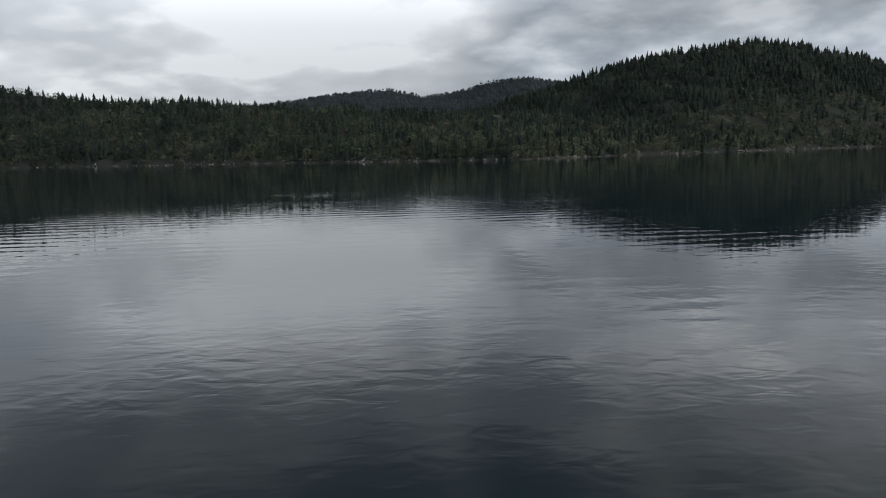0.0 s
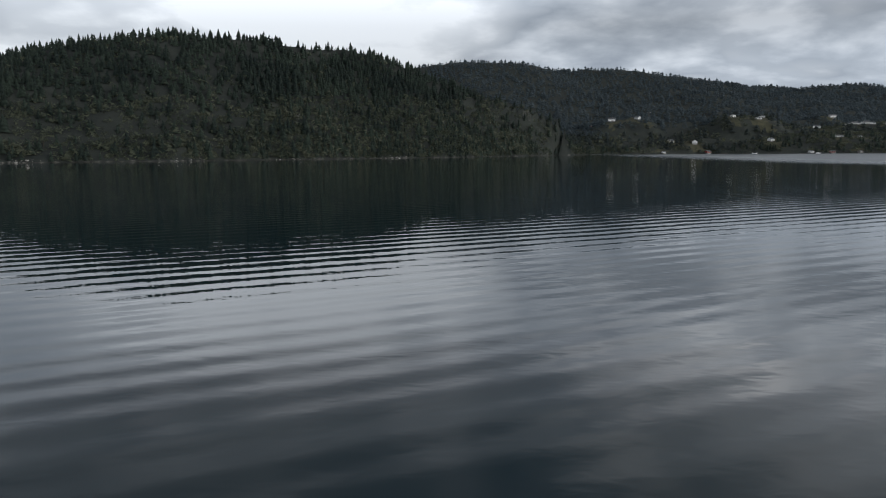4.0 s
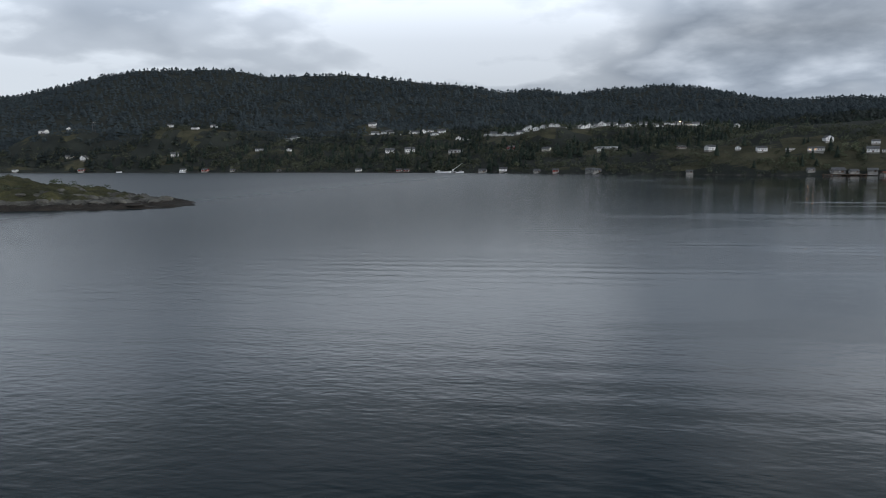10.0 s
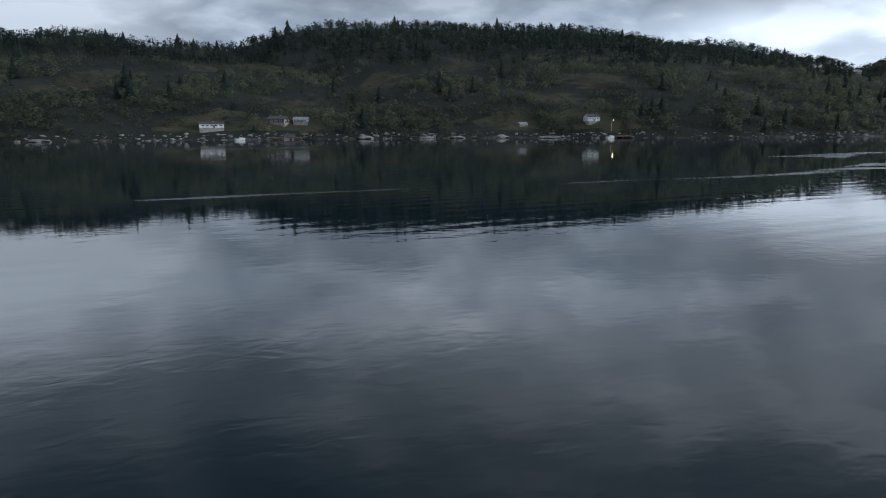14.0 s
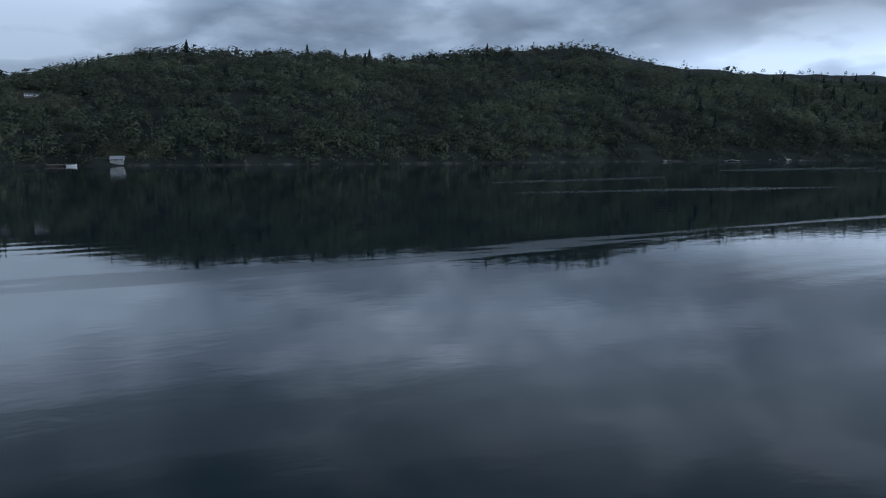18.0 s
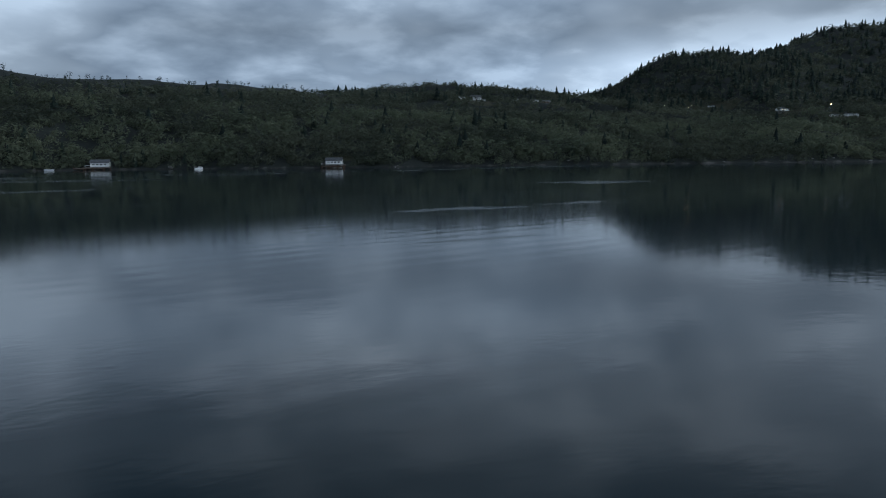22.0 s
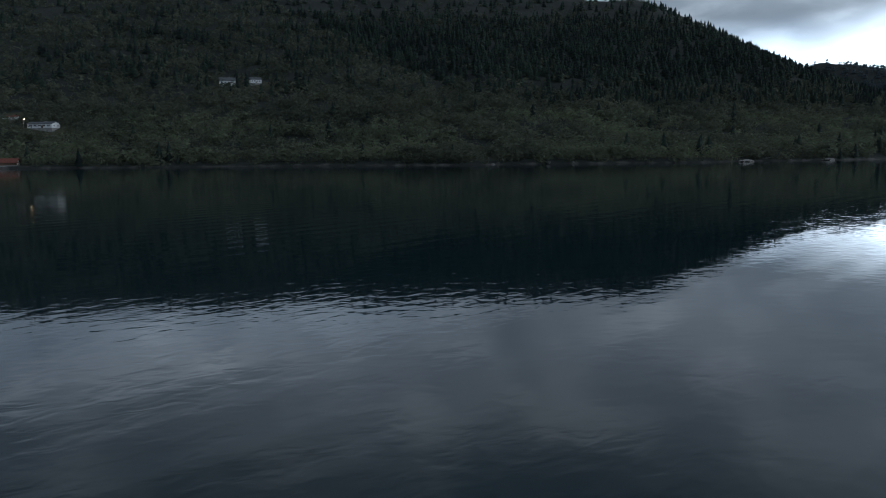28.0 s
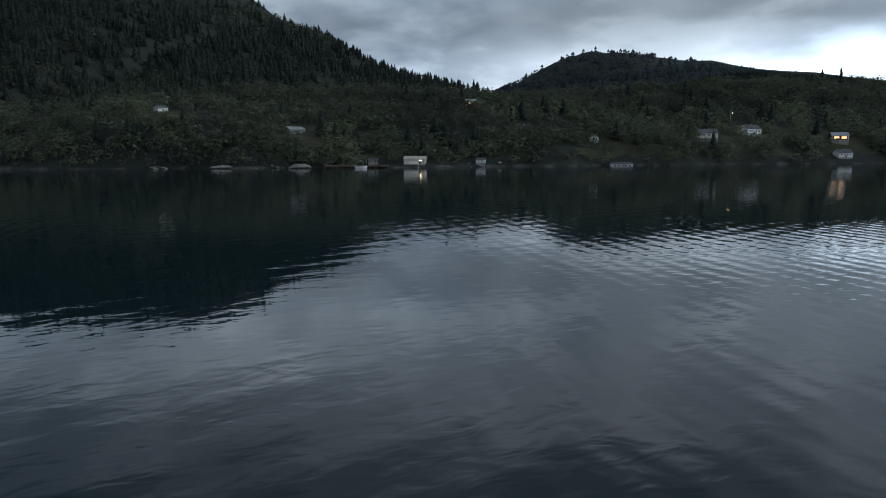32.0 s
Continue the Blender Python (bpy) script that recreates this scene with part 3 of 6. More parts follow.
# buildings, stretch by stretch along the shore: kind, x, y, height of the ground, width, turn
HOMES = []
HOMES += [("RC", 186.4, 287.6, 9.1, 2.6, 31), ("W1", 192.3, 282.4, 11.4, 4.5, -6), ("WG", 201.0, 282.0, 12.0, 1.77, 39), ("WB", 203.4, 258.2, 0.2, 1.04, 8), ("W2", 206.8, 296.7, 11.4, 3.7, -8), ("CR", 209.2, 271.1, 3.5, 2.33, 23), ("WG", 216.1, 268.1, 3.6, 1.94, -8), ("RB", 218.8, 263.2, 0.2, 1.81, 17), ("W1", 233.3, 281.7, 12.7, 1.5, 35), ("W1", 241.4, 269.8, 4.0, 1.88, 34), ("W2", 241.4, 280.6, 12.1, 1.97, -3), ("W1", 244.5, 285.3, 12.2, 1.67, 17), ("WB", 249.7, 259.8, 0.2, 1.21, 12), ("RB", 256.0, 259.2, 0.2, 1.67, -1), ("W1", 261.7, 296.0, 7.8, 2.42, -6), ("GB", 263.9, 257.8, 0.2, 1.17, 16)]
HOMES += [("W2", 264.6, 272.2, 5.3, 2.77, 14), ("W1", 266.3, 290.7, 8.8, 3.03, -17), ("W2", 267.2, 299.9, 8.4, 3.5, 13), ("WG", 271.9, 273.0, 5.2, 0.92, -1), ("GB", 277.0, 254.9, 0.2, 0.91, 10), ("W1", 282.5, 312.0, 14.0, 2.28, 5), ("W2", 284.4, 305.2, 9.6, 2.21, 18), ("W1", 286.0, 302.6, 10.4, 3.87, 10), ("W2", 286.3, 306.5, 9.8, 2.39, -2), ("W2", 288.7, 308.2, 10.0, 4.51, -4), ("W1", 289.0, 302.0, 11.4, 1.5, 5), ("W1", 290.3, 302.6, 9.5, 2.17, 17), ("WG", 291.2, 307.3, 9.6, 1.87, -13), ("W1", 291.3, 300.3, 11.6, 1.65, 17), ("W1", 296.0, 296.2, 9.4, 1.45, 23), ("WG", 296.7, 300.8, 10.1, 2.13, 16)]
HOMES += [("WB", 297.8, 250.2, 0.2, 1.21, 3), ("W1", 299.6, 269.5, 4.4, 2.1, 14), ("W1", 300.3, 296.6, 9.8, 1.44, 3), ("W1", 300.5, 291.7, 11.1, 1.72, 16), ("WG", 302.3, 294.5, 9.7, 2.06, 16), ("W2", 303.3, 296.5, 11.3, 2.71, 21), ("W1", 305.4, 266.3, 4.6, 2.65, 23), ("W1", 305.7, 288.4, 9.4, 1.22, 2), ("W1", 307.1, 287.7, 9.5, 1.52, 21), ("W1", 307.6, 294.0, 9.7, 2.04, 2), ("RB", 308.0, 246.3, 0.2, 1.08, 7), ("RB", 309.9, 245.5, 0.2, 0.97, -5), ("WG", 313.5, 286.7, 7.8, 1.66, 14), ("W1", 316.7, 279.9, 7.7, 1.59, 20), ("W1", 317.6, 284.7, 7.8, 1.19, 13), ("W2", 317.8, 259.3, 4.3, 4.28, -16)]
HOMES += [("W1", 319.1, 282.5, 7.7, 1.47, -7), ("WG", 319.5, 284.8, 7.8, 1.48, -17), ("WG", 321.5, 282.7, 7.7, 1.9, 0), ("W1", 322.8, 276.4, 9.8, 1.13, -7), ("W1", 323.7, 281.6, 10.0, 1.89, 12), ("W2", 324.9, 274.1, 7.7, 2.09, 28), ("W2", 326.1, 272.4, 9.6, 1.93, 18), ("GB", 327.0, 238.1, 0.2, 1.46, -3), ("WG", 327.0, 276.3, 7.4, 1.13, -8), ("W1", 329.2, 269.9, 7.3, 1.22, -8), ("RC", 330.4, 259.4, 4.8, 1.77, 43), ("W2", 330.8, 270.4, 7.5, 2.31, -19), ("WB", 331.3, 235.9, 0.2, 1.45, 2), ("W1", 331.5, 268.7, 10.2, 1.75, 11), ("WG", 332.7, 269.6, 8.7, 1.76, 17), ("WG", 333.0, 275.6, 10.5, 1.4, 27)]
HOMES += [("WG", 335.4, 266.2, 10.1, 1.19, -10), ("WG", 336.8, 270.1, 10.3, 1.76, -10), ("GB", 338.0, 230.8, 0.2, 1.16, 16), ("CR", 338.6, 252.0, 4.3, 1.68, -20), ("WG", 338.9, 267.5, 10.1, 1.07, -20), ("WG", 340.1, 267.3, 10.1, 1.06, -11), ("W1", 341.3, 273.5, 10.4, 1.24, -11), ("RB", 341.5, 228.2, 0.2, 0.97, 9), ("W2", 343.4, 273.0, 9.3, 1.92, -11), ("WG", 345.2, 273.1, 9.1, 1.37, 14), ("WG", 345.7, 269.9, 10.5, 1.08, 24), ("WG", 347.1, 272.2, 10.5, 1.5, 14), ("GB", 347.6, 223.9, 0.2, 1.39, -16), ("W2", 348.2, 274.1, 9.1, 1.94, -5), ("GB", 348.5, 222.7, 0.2, 1.4, 23), ("W1", 349.0, 276.6, 10.8, 1.4, -12)]
HOMES += [("WG", 349.2, 244.8, 4.2, 0.7, -5), ("WG", 350.3, 275.7, 10.6, 1.4, -13), ("GH", 350.7, 247.1, 4.6, 6.1, -22), ("W1", 351.9, 281.2, 11.3, 1.44, -13), ("W1", 353.1, 277.9, 11.0, 1.55, -23), ("WG", 353.3, 282.0, 9.9, 1.88, -13), ("W2", 354.4, 274.0, 10.9, 1.66, 7), ("W1", 354.8, 277.3, 9.6, 1.13, 7), ("W2", 356.1, 280.7, 10.0, 2.01, 22), ("WG", 356.4, 277.6, 11.2, 1.27, -14), ("W1", 358.2, 280.5, 9.9, 1.44, -7), ("W2", 358.8, 283.6, 10.2, 2.04, -7), ("W1", 359.9, 279.8, 11.2, 2.15, 22), ("W2", 361.1, 286.2, 10.2, 2.07, 11), ("GB", 362.4, 213.6, 0.2, 0.98, -5), ("BC", 362.5, 225.6, 4.2, 1.33, 14)]
HOMES += [("LH", 362.9, 289.2, 11.5, 1.36, -15), ("W1", 363.1, 283.9, 10.0, 1.46, 11), ("W2", 364.1, 284.1, 11.1, 1.91, -8), ("W1", 366.2, 287.0, 11.2, 1.19, -8), ("W1", 366.3, 219.8, 3.8, 1.54, 29), ("W2", 367.6, 286.3, 11.3, 1.93, 10), ("RC", 368.1, 239.4, 3.6, 1.65, 0), ("W1", 369.5, 289.9, 11.2, 1.82, -9), ("WG", 370.0, 217.4, 3.7, 0.71, -24), ("W2", 371.6, 293.7, 11.1, 1.24, 4), ("LH", 372.0, 288.5, 11.1, 2.26, 10), ("W1", 373.0, 215.6, 3.5, 1.4, 5), ("W1", 373.9, 292.1, 10.2, 2.06, 22), ("W2", 375.4, 296.0, 11.3, 1.26, -27), ("W2", 376.3, 295.0, 11.2, 1.88, 3), ("W2", 376.7, 214.1, 3.6, 1.1, 37)]
HOMES += [("GB", 377.5, 206.4, 0.2, 0.95, 5), ("LH", 379.8, 212.3, 3.5, 2.06, -27), ("GB", 380.6, 205.2, 0.2, 1.58, 4), ("WG", 382.2, 215.5, 4.9, 1.06, 8), ("GB", 382.3, 204.2, 0.2, 1.03, 4), ("W1", 382.4, 288.4, 10.6, 1.37, 8), ("WG", 383.4, 291.8, 9.9, 1.77, 10), ("GB", 384.4, 203.5, 0.2, 1.17, -16), ("TB", 385.7, 202.6, 0.2, 0.94, 21), ("W1", 386.4, 209.6, 3.2, 1.52, -19), ("WB", 387.5, 202.0, 0.2, 1.17, -13), ("W1", 387.7, 212.5, 4.4, 1.04, -12), ("W2", 388.1, 209.2, 3.2, 1.27, -20), ("GB", 388.7, 201.6, 0.2, 0.76, 16), ("BC", 389.8, 210.0, 3.6, 1.15, -13), ("GB", 390.4, 201.5, 0.2, 1.56, -14)]
HOMES += [("W1", 390.8, 208.0, 3.0, 1.18, -31), ("WG", 391.8, 209.0, 3.4, 0.85, 3), ("W1", 392.9, 296.6, 6.2, 2.88, 0), ("W2", 393.6, 208.9, 3.3, 0.7, 16), ("W2", 395.2, 298.4, 10.2, 2.26, -20), ("GB", 396.6, 200.9, 0.2, 0.73, 13), ("WB", 400.1, 200.5, 0.2, 0.93, -15), ("W2", 402.4, 292.1, 6.0, 3.17, -31), ("LH", 405.2, 293.0, 5.8, 2.24, -15), ("W1", 406.3, 205.4, 2.8, 1.19, -19), ("W1", 406.3, 213.9, 5.1, 1.02, 17), ("WB", 411.6, 199.5, 0.2, 0.9, -4), ("GB", 413.3, 199.3, 0.2, 1.1, 3), ("WG", 413.9, 204.7, 2.6, 0.92, 24), ("BC", 417.2, 203.2, 2.2, 1.16, 7), ("RB", 417.7, 198.9, 0.2, 0.9, 4)]
HOMES += [("BC", 418.5, 202.6, 2.2, 1.15, 22), ("DB", 420.6, 198.6, 0.2, 0.9, -8), ("W2", 421.0, 222.5, 7.3, 1.11, -14), ("RB", 423.8, 198.3, 0.2, 0.65, 1), ("WB", 426.6, 198.2, 0.2, 0.85, 0), ("RB", 428.0, 198.2, 0.2, 0.7, -15), ("W1", 429.0, 208.9, 4.1, 1.81, -28), ("BC", 435.9, 204.9, 2.9, 1.76, -1), ("GB", 445.3, 197.7, 0.2, 1.06, -22), ("RG", 446.7, 197.7, 0.2, 0.8, -23), ("W2", 447.0, 203.3, 2.7, 2.36, -35), ("WG", 449.1, 203.0, 2.6, 0.84, 10), ("BC", 453.6, 200.1, 2.0, 1.44, 27), ("BC", 455.0, 200.7, 2.0, 0.78, 17), ("BC", 458.4, 202.9, 3.0, 1.03, 25), ("RC", 460.5, 196.9, 0.6, 1.15, 14)]
HOMES += [("PC", 461.3, 202.4, 3.2, 1.02, 8), ("RL", 462.5, 196.9, 0.5, 1.15, -6), ("RD", 466.0, 196.2, 0.2, 1.11, -8), ("PB", 470.0, 195.8, 0.2, 0.94, -7), ("W2", 490.7, 195.1, 0.9, 1.92, -1), ("BC", 496.6, 196.6, 1.3, 1.67, -39), ("WB", 496.9, 193.5, 0.2, 0.8, -15), ("PC", 498.5, 196.2, 1.3, 1.2, -23), ("PC", 517.8, 190.6, 1.1, 0.7, 2), ("W1", 524.0, 188.6, 1.4, 1.2, -1), ("RB", 583.8, 191.1, 0.2, 0.78, -10), ("WT", 586.5, 191.9, 0.2, 1.05, -5), ("TL", 589.2, 192.2, 0.2, 1.64, -9), ("RB", 593.2, 192.7, 0.2, 1.08, -15), ("W1", 593.8, 196.3, 1.5, 1.84, 18), ("W1", 593.9, 225.1, 10.4, 1.28, -16)]
HOMES += [("W1", 594.7, 208.3, 5.8, 1.14, 3), ("RT", 595.4, 193.0, 0.2, 0.63, -9), ("W2", 595.8, 209.1, 5.9, 0.95, -18), ("W1", 596.1, 199.4, 2.7, 1.51, -19), ("WG", 598.5, 193.8, -0.0, 0.7, -30), ("W2", 599.3, 212.5, 6.5, 0.85, -19), ("W2", 600.6, 223.0, 9.6, 1.9, -12), ("GB", 601.0, 193.6, 0.2, 1.16, -6), ("W2", 607.0, 222.0, 6.4, 0.79, -1), ("W1", 611.2, 226.6, 7.8, 1.51, 4), ("W2", 613.9, 238.8, 10.2, 1.5, -2), ("W2", 620.6, 214.7, 7.8, 2.02, -6), ("W2", 625.4, 210.2, 7.4, 1.52, 8), ("PB", 633.9, 193.7, 0.2, 1.21, -11), ("WT", 740.1, 185.7, 6.9, 0.7, -31), ("BC", 744.6, 182.3, 6.7, 1.55, 3)]
HOMES += [("W1", 769.9, 180.6, 6.0, 1.71, -25), ("WD", 781.6, 167.5, 0.2, 1.73, -16), ("WD", 803.3, 155.8, 0.2, 1.62, -28), ("W1", 840.6, 191.9, 10.5, 0.87, -1), ("W1", 843.3, 191.7, 10.5, 1.75, -21), ("W2", 844.5, 191.6, 10.2, 1.17, -22), ("WG", 851.1, 190.6, 10.2, 0.79, -17), ("LH", 854.3, 189.4, 10.3, 1.38, -34), ("W1", 855.3, 239.0, 13.8, 1.4, -3), ("BC", 856.3, 188.7, 10.3, 1.38, -18), ("W2", 864.3, 236.0, 13.7, 1.91, -50), ("W2", 866.1, 234.4, 13.7, 1.59, -5), ("W2", 879.1, 222.8, 13.3, 2.9, -43), ("W1", 883.1, 220.9, 13.0, 1.63, -18), ("LH", 886.3, 162.8, 7.9, 2.05, 0), ("W2", 886.6, 177.8, 9.4, 1.33, -44)]
HOMES += [("W2", 886.8, 153.6, 6.6, 1.76, -2), ("W2", 888.4, 152.1, 6.5, 1.94, -19), ("BC", 888.6, 219.0, 13.5, 4.97, -25), ("PB", 901.0, 114.0, 0.2, 1.68, -17), ("W1", 902.0, 151.9, 8.0, 1.08, 10), ("PC", 903.2, 149.3, 7.2, 1.9, -16), ("LH", 916.1, 142.8, 6.9, 2.0, -10), ("GB", 930.6, 106.5, 0.2, 0.77, -15), ("W1", 936.6, 121.9, 3.2, 1.15, -3), ("WG", 939.0, 122.9, 3.6, 0.88, 7), ("W2", 942.3, 125.6, 4.1, 0.7, 6), ("BB", 946.9, 98.7, 0.2, 1.31, -22), ("WG", 953.8, 133.2, 6.8, 1.68, -23), ("GG", 959.1, 88.7, 0.2, 0.68, -34), ("WG", 965.2, 86.5, 0.2, 1.47, -31), ("TL", 982.5, 104.5, 5.0, 1.21, -10)]
HOMES += [("TB", 987.9, 80.5, 0.2, 2.27, -23), ("W2", 992.6, 105.3, 5.3, 1.66, -20), ("TL", 993.9, 104.3, 5.3, 1.11, -21), ("W2", 995.2, 96.1, 4.0, 3.07, -49), ("W1", 1023.3, 108.1, 10.9, 3.2, -30), ("W1", 1026.4, 105.4, 11.2, 1.62, -15), ("W1", 1122.0, 9.5, 4.9, 0.87, 15), ("PC", 1130.8, 1.4, 2.9, 1.42, 9), ("GB", 1133.9, -6.6, 0.2, 0.74, -31), ("CB", 1136.4, -9.0, 0.2, 1.65, -43), ("WB", 1141.3, -11.3, 0.2, 0.7, -46), ("RL", 1150.5, 1.4, 5.8, 1.53, -15), ("W2", 1152.5, -16.5, 1.4, 1.7, -35), ("WG", 1154.5, -11.6, 1.8, 0.7, -41), ("CR", 1164.6, -16.6, 2.3, 1.61, -39), ("W1", 1169.2, -18.2, 2.7, 1.68, -12)]
HOMES += [("W1", 1173.4, -25.1, 0.2, 1.33, -31), ("LC", 1175.9, -23.5, 2.3, 1.38, -51)]
PLOTS = [row[1:4] for row in HOMES]
LAMPS = [(524.5, 186.1), (928.2, 107.2), (931.2, 106.2), (958.5, 137.6), (880.7, 177.4), (876.4, 180.0), (869.6, 202.8), (426.0, 202.8), (427.9, 204.6), (397.8, 205.7), (399.3, 206.0), (393.0, 206.9), (398.8, 206.0), (400.2, 205.5), (883.2, 212.2), (878.5, 176.1), (890.9, 157.3), (993.4, 97.2), (1171.0, -15.0), (898.9, 157.8), (370.1, 290.0), (369.6, 289.7), (1135.6, -10.6)]


def land(x, y, plots=True):
    """The height of the ground."""
    x, y = np.asarray(x, float), np.asarray(y, float)
    s = shore_gap(x, y) + 0.9 * wobble(x, y, 13, 3) + 0.4 * wobble(x, y, 4, 4)
    inland = np.maximum(s, 0)
    z = np.zeros(np.shape(x))
    for name, (power, line) in CRESTS.items():
        far, high = crest_of(x, y, line)
        z = np.maximum(z, high * (inland / (inland + far + 1e-6)) ** power * np.exp(-np.maximum(far - 150, 0) / 60))
    calm = np.clip(inland / 12, 0, 1)
    z = z + calm * (0.35 * wobble(x, y, 22, 5) + 0.18 * wobble(x, y, 7, 6))
    z = np.maximum(z, np.minimum(inland * 0.35, 0.45))
    if plots and PLOTS:
        px, py, pz = np.array(PLOTS).T
        gap = pz - land(px, py, False)
        up, down = np.zeros(np.shape(x)), np.full(np.shape(x), 0.08)
        for a, b, g in zip(px, py, gap):
            w = np.exp(-((x - a) ** 2 + (y - b) ** 2) / 60)
            w2 = w * w * w
            up, down = up + w2 * g, down + w2
        z = z + up / down * np.clip(inland / 1.5, 0, 1)
    return np.where(s < 0, np.maximum(s * 0.45, -1.5), np.maximum(z, 0.03))
# ---- end of the lie of the land


# ---------------------------------------------------------------- mesh helpers
def solid(name, verts, faces, mats, index=None, smooth=False):
    me = bpy.data.meshes.new(name)
    me.from_pydata([tuple(v) for v in verts], [], [tuple(f) for f in faces])
    for m in mats if isinstance(mats, (list, tuple)) else [mats]:
        me.materials.append(m)
    if index is not None:
        me.polygons.foreach_set("material_index", index)
    if smooth:
        me.polygons.foreach_set("use_smooth", [True] * len(faces))
    me.update()
    return me


def triangles(name, verts, tris, mat, smooth=False):
    """A mesh from arrays of corners and triangles."""
    me = bpy.data.meshes.new(name)
    verts, tris = np.asarray(verts, np.float32), np.asarray(tris, np.int32)
    me.vertices.add(len(verts))
    me.vertices.foreach_set("co", verts.ravel())
    me.loops.add(tris.size)
    me.loops.foreach_set("vertex_index", tris.ravel())
    me.polygons.add(len(tris))
    me.polygons.foreach_set("loop_start", np.arange(0, tris.size, 3, dtype=np.int32))
    if smooth:
        me.polygons.foreach_set("use_smooth", np.ones(len(tris), bool))
    me.materials.append(mat)
    me.update(calc_edges=True)
    return me


def thing(name, label, category, group="", kind=""):
    return tagged(new(name), label, category, group, kind)


def part(name, bm, mat, parent, label=""):
    me = bm
    if isinstance(bm, bmesh.types.BMesh):
        me = bpy.data.meshes.new(name)
        bm.to_mesh(me)
        bm.free()
        me.materials.append(mat)
    ob = new(name, me)
    ob.parent = parent
    return tagged(ob, label)


def box(x0, x1, y0, y1, z0, z1, bevel=0.0):
    bm = bmesh.new()
    bmesh.ops.create_cube(bm, size=1)
    for v in bm.verts:
        v.co = ((x0 + x1) / 2 + v.co.x * (x1 - x0), (y0 + y1) / 2 + v.co.y * (y1 - y0), (z0 + z1) / 2 + v.co.z * (z1 - z0))
    if bevel:
        bmesh.ops.bevel(bm, geom=bm.edges[:], offset=bevel, segments=1, affect="EDGES")
    return bm


def rod(a, b, r0, r1=None, sides=7):
    a, b = Vector(a), Vector(b)
    bm = bmesh.new()
    bmesh.ops.create_cone(bm, cap_ends=True, segments=sides, radius1=r0, radius2=r0 if r1 is None else r1, depth=(b - a).length)
    bmesh.ops.transform(bm, matrix=Matrix.Translation((a + b) / 2) @ (b - a).to_track_quat("Z", "Y").to_matrix().to_4x4(), verts=bm.verts)
    return bm


def ground_at(x, y):
    return float(land(np.array([x]), np.array([y]))[0])


# ---------------------------------------------------------------- ground and water
GX = np.arange(-420, 1420.1, 2.0)
GS = np.concatenate([[-9, -6, -4, -3], np.arange(-2.2, 10, 0.55), np.arange(10, 60, 1.5), np.arange(60, 130, 3.0), np.arange(130, 330, 6.0)])
_sx, _sy = np.array(SHORE).T
GY0 = np.interp(GX, _sx, _sy)
XX, SS = np.meshgrid(GX, GS, indexing="ij")
YY = GY0[:, None] + SS
ZZ = land(XX, YY)


def land_quick(x, y):
    """Ground height looked up in the sheet."""
    i = np.clip((x - GX[0]) / 2.0, 0, len(GX) - 1.001)
    s = y - np.interp(x, GX, GY0)
    j = np.clip(np.interp(s, GS, np.arange(len(GS))), 0, len(GS) - 1.001)
    a, b = i.astype(int), j.astype(int)
    u, v = i - a, j - b
    return (ZZ[a, b] * (1 - u) + ZZ[a + 1, b] * u) * (1 - v) + (ZZ[a, b + 1] * (1 - u) + ZZ[a + 1, b + 1] * u) * v


def make_ground():
    nx, ns = XX.shape
    idx = np.arange(nx * ns).reshape(nx, ns)
    a, b, c, d = idx[:-1, :-1].ravel(), idx[1:, :-1].ravel(), idx[1:, 1:].ravel(), idx[:-1, 1:].ravel()
    tris = np.concatenate([np.stack([a, b, c], 1), np.stack([a, c, d], 1)])
    me = triangles("ground", np.stack([XX.ravel(), YY.ravel(), ZZ.ravel()], 1), tris, GROUND, smooth=True)
    # mown grass round the houses
    me.materials.append(MEADOW)
    cx, cy, cz = (q.ravel()[tris].mean(1) for q in (XX, YY, ZZ))
    near = np.full(len(cx), 99.0)
    for hx, hy, _ in PLOTS:
        near = np.minimum(near, np.hypot(cx - hx, (cy - hy) * np.where(cy < hy, 0.6, 1.2)))
    mown = (near < 3.4 + 1.6 * wobble(cx, cy, 9, 51)) & (cz > 0.7)
    mown |= (wobble(cx, cy, 17, 22) > 0.5 + 0.2 * wobble(cx, cy, 5, 52)) & (cx > 428) & (cx < 605) & (cz > 1.6) & (cz < 10)
    me.polygons.foreach_set("material_index", mown.astype(np.int32))
    tagged(new("ground", me), "rocky heath and grass hillsides above the far shore", "ground", kind="structure")
    far = solid("water", [(-4000, -4000, 0), (4500, -4000, 0), (4500, 4500, 0), (-4000, 4500, 0)], [(0, 1, 2, 3)], WATER)
    tagged(new("water", far), "dark calm fjord water with faint ripples reflecting clouds", "water", kind="structure")


make_ground()


# ---------------------------------------------------------------- woods
RNG = np.random.RandomState(11)


def outward(v, t, n, centre):
    """Turns every triangle's face away from the centre."""
    a, b, c = v[t[:, 0]], v[t[:, 1]], v[t[:, 2]]
    face = np.cross(b - a, c - a)
    wrong = (face * ((a + b + c) / 3 - centre)).sum(1) < 0
    t = t.copy()
    t[wrong] = t[wrong][:, ::-1]
    return v, t, n


